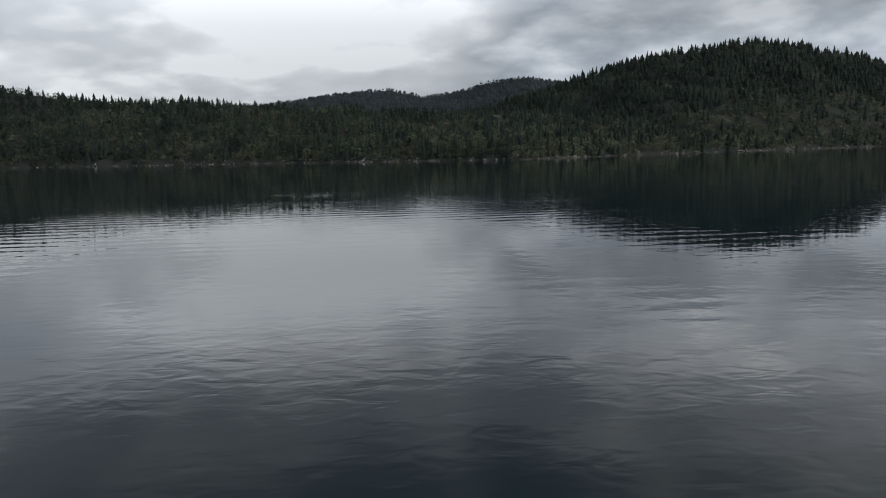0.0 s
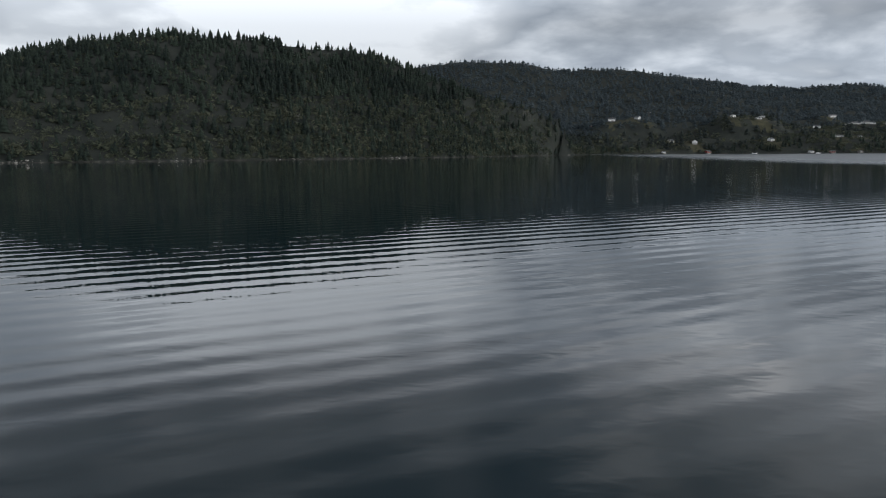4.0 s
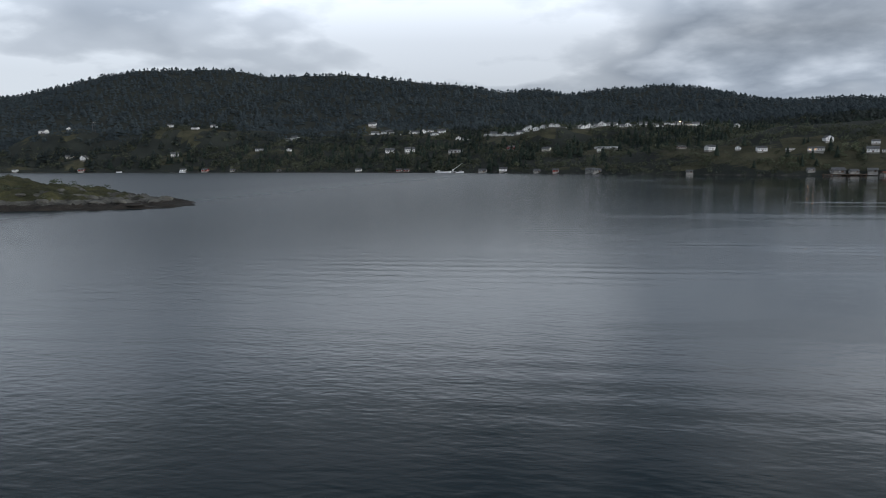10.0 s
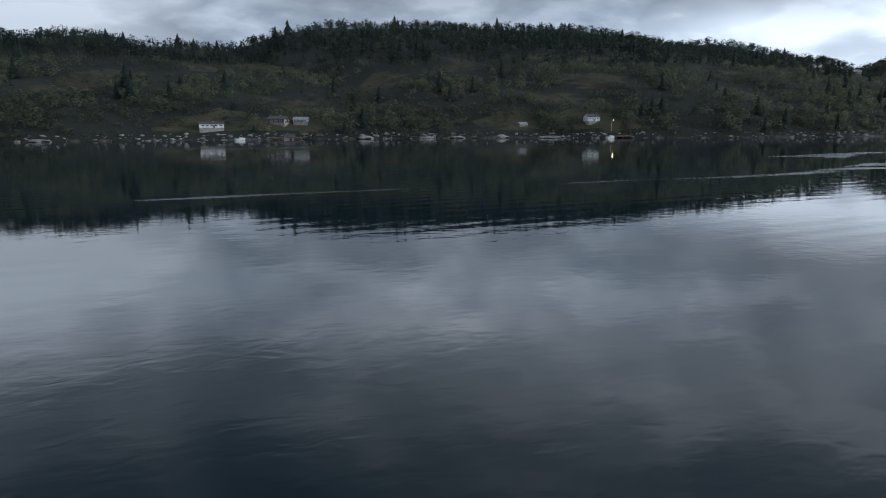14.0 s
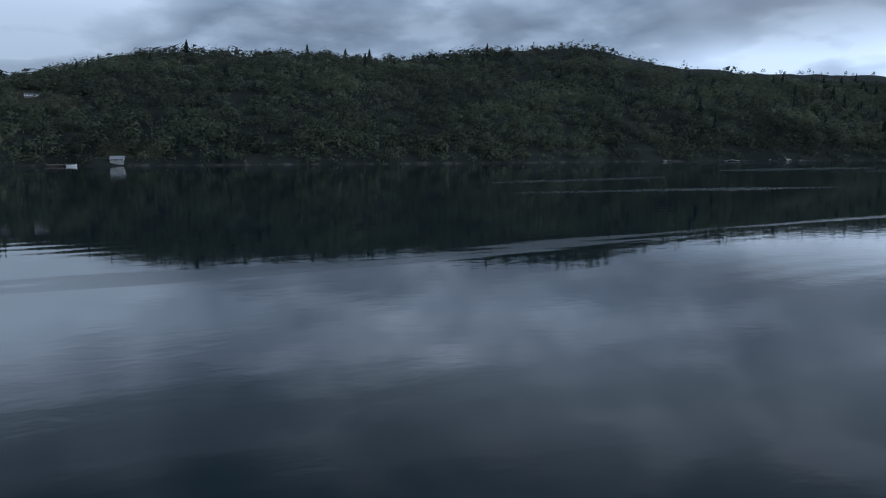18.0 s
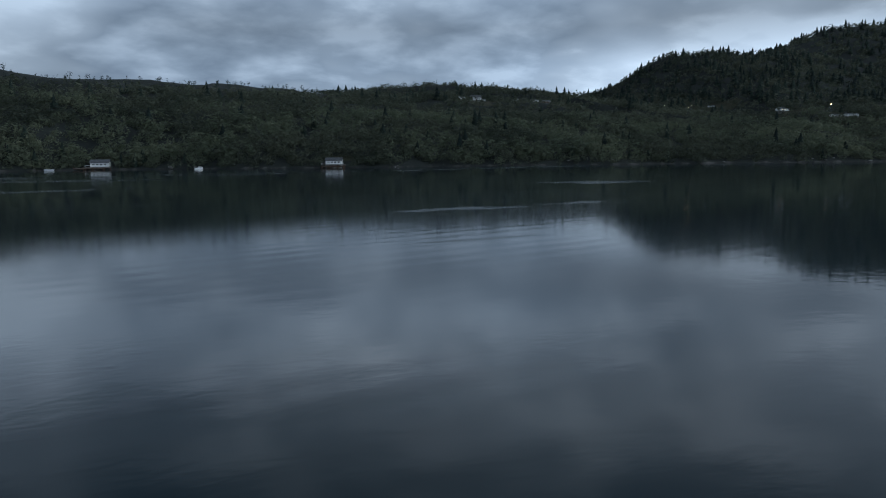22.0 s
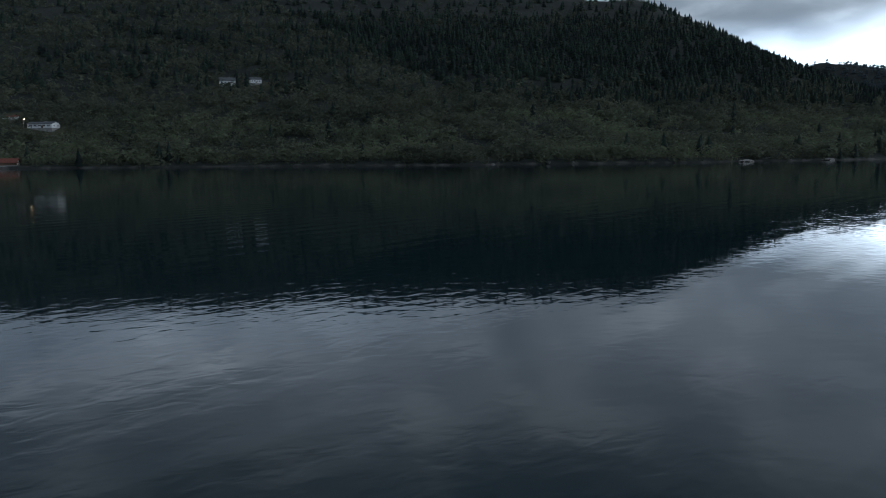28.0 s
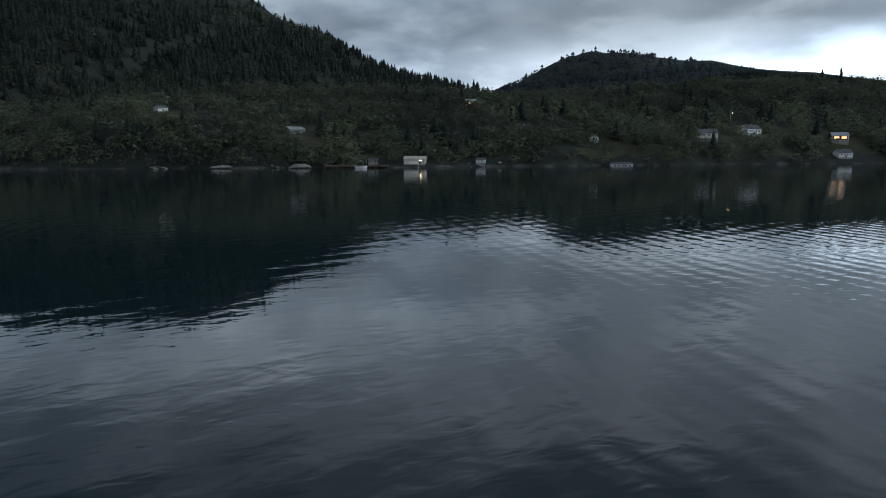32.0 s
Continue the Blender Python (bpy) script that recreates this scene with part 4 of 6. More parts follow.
def leaf_scatter(rng, count, centre, radius, size):
    """Loose triangular sprays of leaves over a lumpy crown, most of them lying along its round."""
    d = rng.normal(size=(count, 3))
    d /= np.linalg.norm(d, axis=1, keepdims=True)
    d[:, 2] = np.abs(d[:, 2]) * rng.choice([1, 1, -0.7], count)
    swell = 1 + 0.22 * np.sin(3 * d[:, :1] + 4 * d[:, 1:2] + rng.uniform(0, 6)) * np.ones((1, 3))
    p = centre + d * radius * rng.uniform(0.74, 1.10, (count, 1)) * swell
    spray = rng.normal(size=(count, 3, 3)) * size * 1.25
    spray -= 0.75 * (spray * d[:, None, :]).sum(2, keepdims=True) * d[:, None, :]
    v = (p[:, None, :] + spray).reshape(-1, 3)
    n = np.repeat(d, 3, 0) + rng.normal(size=(count * 3, 3)) * 0.25 + np.array([0, 0, 0.2])
    return outward(v, np.arange(count * 3).reshape(-1, 3), n, centre)


def join(parts):
    vs, ts, ns, n = [], [], [], 0
    for v, t, q in parts:
        vs.append(v)
        ts.append(t + n)
        ns.append(q)
        n += len(v)
    return np.concatenate(vs), np.concatenate(ts), np.concatenate(ns)


def leafy_template(seed, leaves=34, lumps=1):
    """A crown one metre high and about as wide, standing on z = 0."""
    rng = np.random.RandomState(seed)
    parts = []
    for k in range(lumps):
        off = np.array([0, 0, 0.36]) if k == 0 else np.array([0.27 * math.cos(k * 2.4 + seed), 0.27 * math.sin(k * 2.4 + seed), rng.uniform(0.36, 0.72)])
        r = np.array([0.44, 0.44, 0.55]) * (1 if k == 0 else rng.uniform(0.5, 0.68))
        parts.append(leaf_scatter(rng, leaves // (2 * lumps - 1) * (1 if k else lumps), off, r, 0.078 if leaves > 40 else 0.105))
    return join(parts)


def spruce_template(seed, tiers=5, spikes=4):
    rng = np.random.RandomState(seed)
    vs, ts, ns = [], [], []
    for k in range(tiers):
        f = k / tiers
        top, low, r = 1.0 if k == tiers - 1 else 0.30 + 0.72 * f + 0.12, 0.06 + 0.80 * f, 0.24 * (1 - f) + 0.03
        n = len(vs)
        vs.append((rng.normal() * 0.008, rng.normal() * 0.008, top))
        ns.append((0, 0, 1))
        turn = rng.uniform(0, 6)
        for q in range(spikes * 2):
            a = turn + math.pi * q / spikes
            rr = r * (rng.uniform(0.85, 1.25) if q % 2 else rng.uniform(0.4, 0.62))
            vs.append((rr * math.cos(a), rr * math.sin(a), low + (rng.uniform(-0.05, 0.02) if q % 2 else 0.06)))
            ns.append((math.cos(a), math.sin(a), 0.45 if q % 2 else 0.15))
        ts += [(n, n + 1 + q, n + 1 + (q + 1) % (spikes * 2)) for q in range(spikes * 2)]
    return np.array(vs), np.array(ts), np.array(ns)


def pine_template(seed):
    rng = np.random.RandomState(seed)
    a = np.arange(3) * 2.094
    v = np.concatenate([np.stack([0.025 * np.cos(a), 0.025 * np.sin(a), 0 * a], 1), np.stack([0.012 * np.cos(a), 0.012 * np.sin(a), 0 * a + 0.9], 1)])
    t = np.array([(q, (q + 1) % 3, 3 + q) for q in range(3)] + [((q + 1) % 3, 3 + (q + 1) % 3, 3 + q) for q in range(3)])
    parts = [(v, t, v * np.array([40, 40, 0.0]))]
    parts.append(leaf_scatter(rng, 28, np.array([0, 0, 0.54]), np.array([0.26, 0.26, 0.38]), 0.066))
    parts.append(leaf_scatter(rng, 12, np.array([rng.uniform(-0.16, 0.16), rng.uniform(-0.16, 0.16), 0.5]), np.array([0.15, 0.15, 0.10]), 0.05))
    return join(parts)


LEAFY = [leafy_template(s, 60, 1 + s % 2) for s in range(8)]
LEAFY_FAR = [leafy_template(s + 20, 28, 1) for s in range(5)]
SPRUCE = [spruce_template(s + 40) for s in range(5)]
SPRUCE_MID = [spruce_template(s + 50, 4, 3) for s in range(5)]
SPRUCE_FAR = [spruce_template(s + 60, 2, 3) for s in range(4)]
PINE = [pine_template(s + 80) for s in range(5)]


def plant(name, label, templates, mat, x, y, height, width):
    """A wood: every tree a crown of its own, in one mesh."""
    if len(x) == 0:
        return
    z = land_quick(x, y)
    pick = RNG.randint(0, len(templates), len(x))
    vs, ts, ns, n = [], [], [], 0
    for k, (tv, tt, tn) in enumerate(templates):
        m = pick == k
        c = m.sum()
        if not c:
            continue
        a = RNG.uniform(0, 6.283, c)
        ca, sa = np.cos(a)[:, None], np.sin(a)[:, None]
        h, w = height[m][:, None], (height[m] * width)[:, None] * RNG.uniform(0.8, 1.25, (c, 1))
        px = (tv[None, :, 0] * ca - tv[None, :, 1] * sa) * w + x[m][:, None]
        py = (tv[None, :, 0] * sa + tv[None, :, 1] * ca) * w + y[m][:, None]
        pz = tv[None, :, 2] * h + (z[m] - 0.06 * height[m])[:, None]
        vs.append(np.stack([px, py, pz], -1).reshape(-1, 3))
        ns.append(np.stack([tn[None, :, 0] * ca - tn[None, :, 1] * sa, tn[None, :, 0] * sa + tn[None, :, 1] * ca, tn[None, :, 2] + 0 * ca], -1).reshape(-1, 3))
        ts.append((tt[None] + (np.arange(c) * len(tv))[:, None, None]).reshape(-1, 3) + n)
        n += c * len(tv)
    me = leaf_mesh(name, np.concatenate(vs), np.concatenate(ts), np.concatenate(ns), mat)
    tagged(new(name, me), label, "trees", kind="stuff")


def leaf_mesh(name, v, t, n, mat):
    """Foliage, shaded by the round of its crown."""
    me = triangles(name, v, t, mat, smooth=True)
    me.normals_split_custom_set_from_vertices((n / np.maximum(np.linalg.norm(n, axis=1, keepdims=True), 1e-6)).astype(np.float32))
    return me


FAIRWAY = [(-60, -10), (0, 0), (60, 14), (140, 32), (230, 60), (320, 88), (380, 112), (450, 130), (520, 132), (600, 123), (680, 108), (760, 88), (840, 64), (910, 40), (990, 2), (1060, -33), (1110, -52)]


def in_sight(x, y, top):
    """Whether a treetop can be seen from somewhere along the fairway."""
    seen = np.zeros(len(x), bool)
    for fx, fy in FAIRWAY:
        far = np.hypot(x - fx, y - fy)
        ok = ~seen & (far < 560) & (y - fy > 0.35 * np.abs(x - fx) - 40)
        if not ok.any():
            continue
        xx, yy, tt = x[ok], y[ok], top[ok]
        clear = np.ones(len(xx), bool)
        for f in np.linspace(0.35, 0.97, 26):
            clear &= land_quick(fx + (xx - fx) * f, fy + (yy - fy) * f) + 0.5 < 1.6 + (tt - 1.6) * f
        seen[np.where(ok)[0][clear]] = True
    return seen


def make_woods():
    n = 1500000
    x = RNG.uniform(-150, 1330, n)
    reach = 312 * RNG.uniform(0, 1, n) ** 1.9
    s = reach - 2.2
    y = np.interp(x, _sx, _sy) + s
    z = land_quick(x, y)
    far_lane = y - np.interp(x, [p[0] for p in FAIRWAY], [p[1] for p in FAIRWAY])
    drawn = n / (1480 * 312 * 1.9) * np.maximum(reach / 312, 1e-4) ** (1 / 1.9 - 1)
    step = np.where(far_lane < 110, 1.05, np.where(far_lane < 180, 1.35, np.where(far_lane < 260, 1.65, 2.3)))
    keep = (RNG.uniform(0, 1, n) < np.where(s < 3, 2.2, np.where(s < 7, 1.3, 1.0)) / step ** 2 / drawn * np.where((x > 100) & (x < 190) & (s < 45), 2.4, 1.0)) & (z > 0.07)
    x, y, z, s, far_lane = (q[keep] for q in (x, y, z, s, far_lane))
    ok = in_sight(x, y, z + 1.6)
    x, y, z, s, far_lane = (q[ok] for q in (x, y, z, s, far_lane))
    n = len(x)
    names = list(CRESTS)
    lines = [crest_of(x, y, CRESTS[k][1]) for k in names]
    share = np.stack([(lambda far, high, p: high * (np.maximum(s, 0.1) / (np.maximum(s, 0.1) + far)) ** p)(*line, CRESTS[k][0]) for k, line in zip(names, lines)])
    own = share.argmax(0)
    crest = np.stack([line[0] for line in lines]).min(0)
    # the share of the trees that stands, thinner on heaths and meadows
    want = np.ones(n)
    patch = wobble(x, y, 26, 21)
    meadow = wobble(x, y, 17, 22)
    zone = np.array(names)[own]
    high = {k: max(p[2] for p in CRESTS[k][1]) for k in names}
    frac = z / np.array([high[k] for k in names])[own]
    want = want * np.where(zone == "pine_ridge", np.where(z > 6, 0.9, 1.0), 1)
    want = want * np.where((zone == "pine_ridge") & (meadow > 0.15) & (z < 10), 0.8, 1)
    want = want * np.where((zone == "village_shelf") & (meadow > 0.3), 0.3, 1)
    want = want * np.where((zone == "bare_ridge") & (z > 11.8) & (x < 830), 0.10, 1)
    want = want * np.where((zone == "east_fell") & (z > 33), 0.3, 1) * np.where((zone == "far_fell") & (z > 24), 0.15, 1)
    want = want * np.where((zone == "leafy_ridge") & (x > 708) & (z > 13), 0.12, 1)
    keep = RNG.uniform(0, 1, n) < want
    px, py, _ = np.array(PLOTS).T
    x, y, z, s, zone, patch, far_lane, frac, crest = (q[keep] for q in (x, y, z, s, zone, patch, far_lane, frac, crest))
    clear = np.full(len(x), 99.0)
    for a, b in zip(px, py):
        # open ground on the water side of each house
        clear = np.minimum(clear, np.hypot(x - a, np.where(y < b, (y - b) * (0.2 if b > 252 and 240 < a < 425 else 0.27 if a > 560 else 0.48), y - b)))
    for a, b in LAMPS:
        clear = np.minimum(clear, 0.7 + np.hypot(x - a, np.where(y < b, (y - b) * 0.3, y - b)))
    ok = clear > 1.4
    x, y, z, s, zone, patch, far_lane, frac, crest = (q[ok] for q in (x, y, z, s, zone, patch, far_lane, frac, crest))
    luck = RNG.uniform(0, 1, len(x))
    spruce = {"west_wood": 0.35, "west_fell": 0.8, "spruce_hill": 0.85, "village_fell": 0.75, "village_shelf": 0.3, "pine_ridge": 0.03, "leafy_ridge": 0.02,
              "bare_ridge": 0.04, "dark_hill": 0.2, "east_fell": 0.5, "far_fell": 0.5, "east_wood": 0.06}
    p = np.array([spruce[k] for k in zone]) + 0.2 * ((patch > 0.5) & (x < 425)) - 0.15 * (patch < -0.4)
    p = np.where((zone == "spruce_hill") & (s < 25), 0.3, p)
    p = np.where(x > 1240, 0.95, p)
    p = np.where((zone == "dark_hill") & (z < 9), 0.015, p)
    p = np.where((zone == "east_fell") & (z < 7), 0.015, p)
    p = np.where((zone == "east_fell") & (z > 12) & (z < 28), 0.85, p)
    kind = np.where(luck < p, 0, 1)
    kind = np.where((zone == "pine_ridge") & (z > 8) & (luck > 0.25), 2, kind)
    kind = np.where((zone == "bare_ridge") & (z > 11.8) & (x < 830), 2, kind)
    kind = np.where((zone == "west_wood") & (z > 10) & (luck > 0.5), 2, kind)
    near = far_lane < 112
    size = np.where(kind == 0, RNG.uniform(1.3, 2.5, len(x)), np.where(kind == 2, RNG.uniform(1.1, 1.9, len(x)), RNG.uniform(0.75, 1.7, len(x))))
    size = size * np.where(far_lane > 230, 0.95, 1.0) * np.where(s < 1.5, 0.7, 1)
    size = np.where((zone == "bare_ridge") & (z > 11.8) & (x < 830), size * 0.75, size)
    size = np.where((zone == "pine_ridge") & (kind == 1), size * 0.68, size)
    size = np.where((zone == "pine_ridge") & (wobble(x, y, 17, 22) > 0.15) & (z < 10), size * 0.5, size)
    near = near & (size > 0.7)
    bands = [("west", x < 170), ("village", (x >= 170) & (x < 425)), ("pine", (x >= 425) & (x < 625)), ("leafy", (x >= 625) & (x < 735)), ("bay", (x >= 735) & (x < 880)),
             ("dark", (x >= 880) & (x < 1010)), ("east", x >= 1010)]
    for band, m in bands:
        for k, far, tpl, mat, name, label, width in (
                (0, False, SPRUCE, SPRUCE_LEAF, "spruce_wood", "dark green spruce trees on a hillside", 1.15), (0, True, SPRUCE_FAR, FELL_LEAF, "spruce_wood", "dark green distant spruce forest on a fell", 2.3),
                (1, False, LEAFY, None, "birch_wood", "rounded green birch and alder trees above the shore", 1.25), (1, True, LEAFY_FAR, OAK_LEAF, "leafy_wood", "distant dull green leafy trees on a slope", 1.45),
                (2, False, PINE, SPRUCE_LEAF, "pine_wood", "scattered slender pines along a ridge", 1.0), (2, True, PINE, SPRUCE_LEAF, "pine_wood", "scattered slender pines along a ridge", 1.0)):
            q = m & (kind == k) & (near != far)
            if far and k == 0:
                middle = q & (far_lane < 205) & (x < 1240)
                plant(name, "dark green spruce trees on a hillside", SPRUCE_MID, SPRUCE_LEAF, x[middle], y[middle], size[middle] * 1.1, 1.35)
                q = q & ~middle
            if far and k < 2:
                # the farthest woods take the haze-tinted leaf colour
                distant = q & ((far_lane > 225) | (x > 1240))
                plant(name, "distant forest on a high fell, its colour tinted blue-grey for haze", tpl, HAZE_LEAF, x[distant], y[distant], size[distant], width)
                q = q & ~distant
            if mat is None:
                # past x 960 upper leaves go darker: backlit shade put into their colour
                light = q & ((patch + RNG.uniform(-0.5, 0.5, len(x))) > -0.1) & ((x < 960) | (z < 5.5))
                plant(name, label, tpl, BIRCH_LEAF, x[light], y[light], size[light], width)
                q = q & ~light
                mat, name, label = OAK_LEAF, "alder_wood", "dark green leafy trees above the shore"
            plant(name, label, tpl, mat, x[q], y[q], size[q], width)


make_woods()


# ---------------------------------------------------------------- buildings
def gable_walls(w, d, h, r, along):
    """Closed walls with gables; the ridge runs along x, or front to back."""
    a, b = w / 2, d / 2
    v = [(-a, -b, 0), (a, -b, 0), (a, b, 0), (-a, b, 0), (-a, -b, h), (a, -b, h), (a, b, h), (-a, b, h)]
    if along:
        v += [(-a, 0, h + r), (a, 0, h + r)]
        f = [(0, 1, 5, 4), (2, 3, 7, 6), (1, 2, 6, 9, 5), (3, 0, 4, 8, 7), (4, 5, 9, 8), (6, 7, 8, 9), (3, 2, 1, 0)]
    else:
        v += [(0, -b, h + r), (0, b, h + r)]
        f = [(0, 1, 5, 8, 4), (2, 3, 7, 9, 6), (1, 2, 6, 5), (3, 0, 4, 7), (5, 6, 9, 8), (4, 8, 9, 7), (3, 2, 1, 0)]
    return v, f


def roof_slab(w, d, h, r, along, side, t=0.05, over=0.10):
    """One slope of a roof, with its thickness and overhang."""
    a, b = w / 2, d / 2
    span, length = (b, a) if along else (a, b)
    k = r / span
    e = span + over
    low, top = h - over * k + 0.015, h + r + 0.015
    prof = [(side * e, low), (0, top), (0, top + t * 1.25), (side * (e + t * 0.3), low + t)]
    v = []
    for s in (-length - over, length + over):
        v += [(s, p, z) if along else (p, s, z) for p, z in prof]
    f = [(0, 1, 2, 3), (7, 6, 5, 4), (0, 4, 5, 1), (1, 5, 6, 2), (2, 6, 7, 3), (3, 7, 4, 0)]
    return v, f


def window(parent, x, y, z, w, h, lit=False, side="front"):
    m = bmesh.new()
    t = 0.025
    for x0, x1, z0, z1 in ((-w / 2 - t, -w / 2, -h / 2, h / 2), (w / 2, w / 2 + t, -h / 2, h / 2), (-w / 2 - t, w / 2 + t, h / 2, h / 2 + t), (-w / 2 - t, w / 2 + t, -h / 2 - t, -h / 2), (-0.008, 0.008, -h / 2, h / 2)):
        c = box(x0, x1, -0.022, 0.012, z0, z1)
        me = bpy.data.meshes.new("bit")
        c.to_mesh(me)
        c.free()
        m.from_mesh(me)
        bpy.data.meshes.remove(me)
    if side == "front":
        move = Matrix.Translation((x, y, z))
    else:
        move = Matrix.Translation((x, y, z)) @ Matrix.Rotation(radians(90 if side == "east" else -90), 4, "Z")
    bmesh.ops.transform(m, matrix=move, verts=m.verts)
    ob = part("window", m, TRIM, parent)
    p = box(-w / 2, w / 2, -0.006, 0.010, -h / 2, h / 2)
    bmesh.ops.transform(p, matrix=move, verts=p.verts)
    part("pane", p, LIT if lit else GLASS, ob, "window pane lit orange from inside" if lit else "")


def building(name, label, category, w, d, h, r, along, wall, roof, windows=(), doors=(), chimney=True, lit=(), base=0.25, upper=0, big_door=None, group="", deck=False, side_windows=True, trim=True):
    """A house, cabin or boathouse, its front towards -y, on a stone base let into the slope."""
    ob = thing(name, label, category, group)
    part("wall", solid("wall", *gable_walls(w, d, h, r, along), wall), None, ob)
    for side in (-1, 1):
        part("roof_slope", solid("roof_slope", *roof_slab(w, d, h, r, along, side), roof), None, ob)
    part("foundation", box(-w / 2 - 0.03, w / 2 + 0.03, -d / 2 - 0.03, d / 2 + 0.03, -base - 0.6, 0.0), CONCRETE, ob)
    if chimney:
        part("chimney", box(0.12, 0.26, -0.07, 0.07, h + r * 0.55, h + r + 0.17, 0.01), CONCRETE, ob)
    for k, (x, z, ww, hh) in enumerate(windows):
        window(ob, x, -d / 2, z, ww, hh, k in lit)
    if side_windows:
        for s, nm in ((1, "east"), (-1, "west")):
            for y in (-d * 0.22, d * 0.22):
                window(ob, s * w / 2, y, h * 0.55, 0.16, 0.2, False, nm)
            if along and r > 0.4:
                window(ob, s * w / 2, 0, h + r * 0.35, 0.16, 0.18, False, nm)
    for x, ww, hh in doors:
        dr = part("door", box(x - ww / 2, x + ww / 2, -d / 2 - 0.025, -d / 2 + 0.01, 0.0, hh, 0.008), BROWN if wall is not BROWN else TRIM, ob)
        part("handle", box(x + ww * 0.3, x + ww * 0.3 + 0.015, -d / 2 - 0.04, -d / 2 - 0.025, hh * 0.45, hh * 0.52), STEEL, dr)
    if big_door:
        ww, hh, mat = big_door
        gate = part("boat_door", box(-ww / 2, ww / 2, -d / 2 - 0.025, -d / 2 + 0.01, 0.0, hh, 0.01), mat, ob)
        for k in range(5):
            x = -ww / 2 + ww * (k + 0.5) / 5
            part("board", box(x - ww * 0.09, x + ww * 0.09, -d / 2 - 0.034, -d / 2 - 0.024, 0.01, hh - 0.01), mat, gate)
    if trim:
        for sx in (-1, 1):
            part("corner_board", box(sx * w / 2 - 0.028, sx * w / 2 + 0.012 * sx + 0.016, -d / 2 - 0.014, -d / 2 + 0.02, 0, h - 0.01), TRIM, ob)
    if deck:
        dk = part("deck", box(-w * 0.75, w * 0.75, -d / 2 - 0.75, -d / 2 - 0.05, -0.10, -0.03), PLANK, ob)
        for k in range(5):
            x = -w * 0.7 + w * 1.4 * k / 4
            part("post", rod((x, -d / 2 - 0.68, -0.8), (x, -d / 2 - 0.68, -0.1), 0.03), BROWN, dk)
            part("rail_post", rod((x, -d / 2 - 0.72, -0.03), (x, -d / 2 - 0.72, 0.22), 0.012), TRIM, dk)
        part("handrail", box(-w * 0.74, w * 0.74, -d / 2 - 0.735, -d / 2 - 0.705, 0.20, 0.235), TRIM, dk)
    return ob


def row(n, w, z, ww, hh):
    return [((k - (n - 1) / 2) * w / n, z, ww, hh) for k in range(n)]


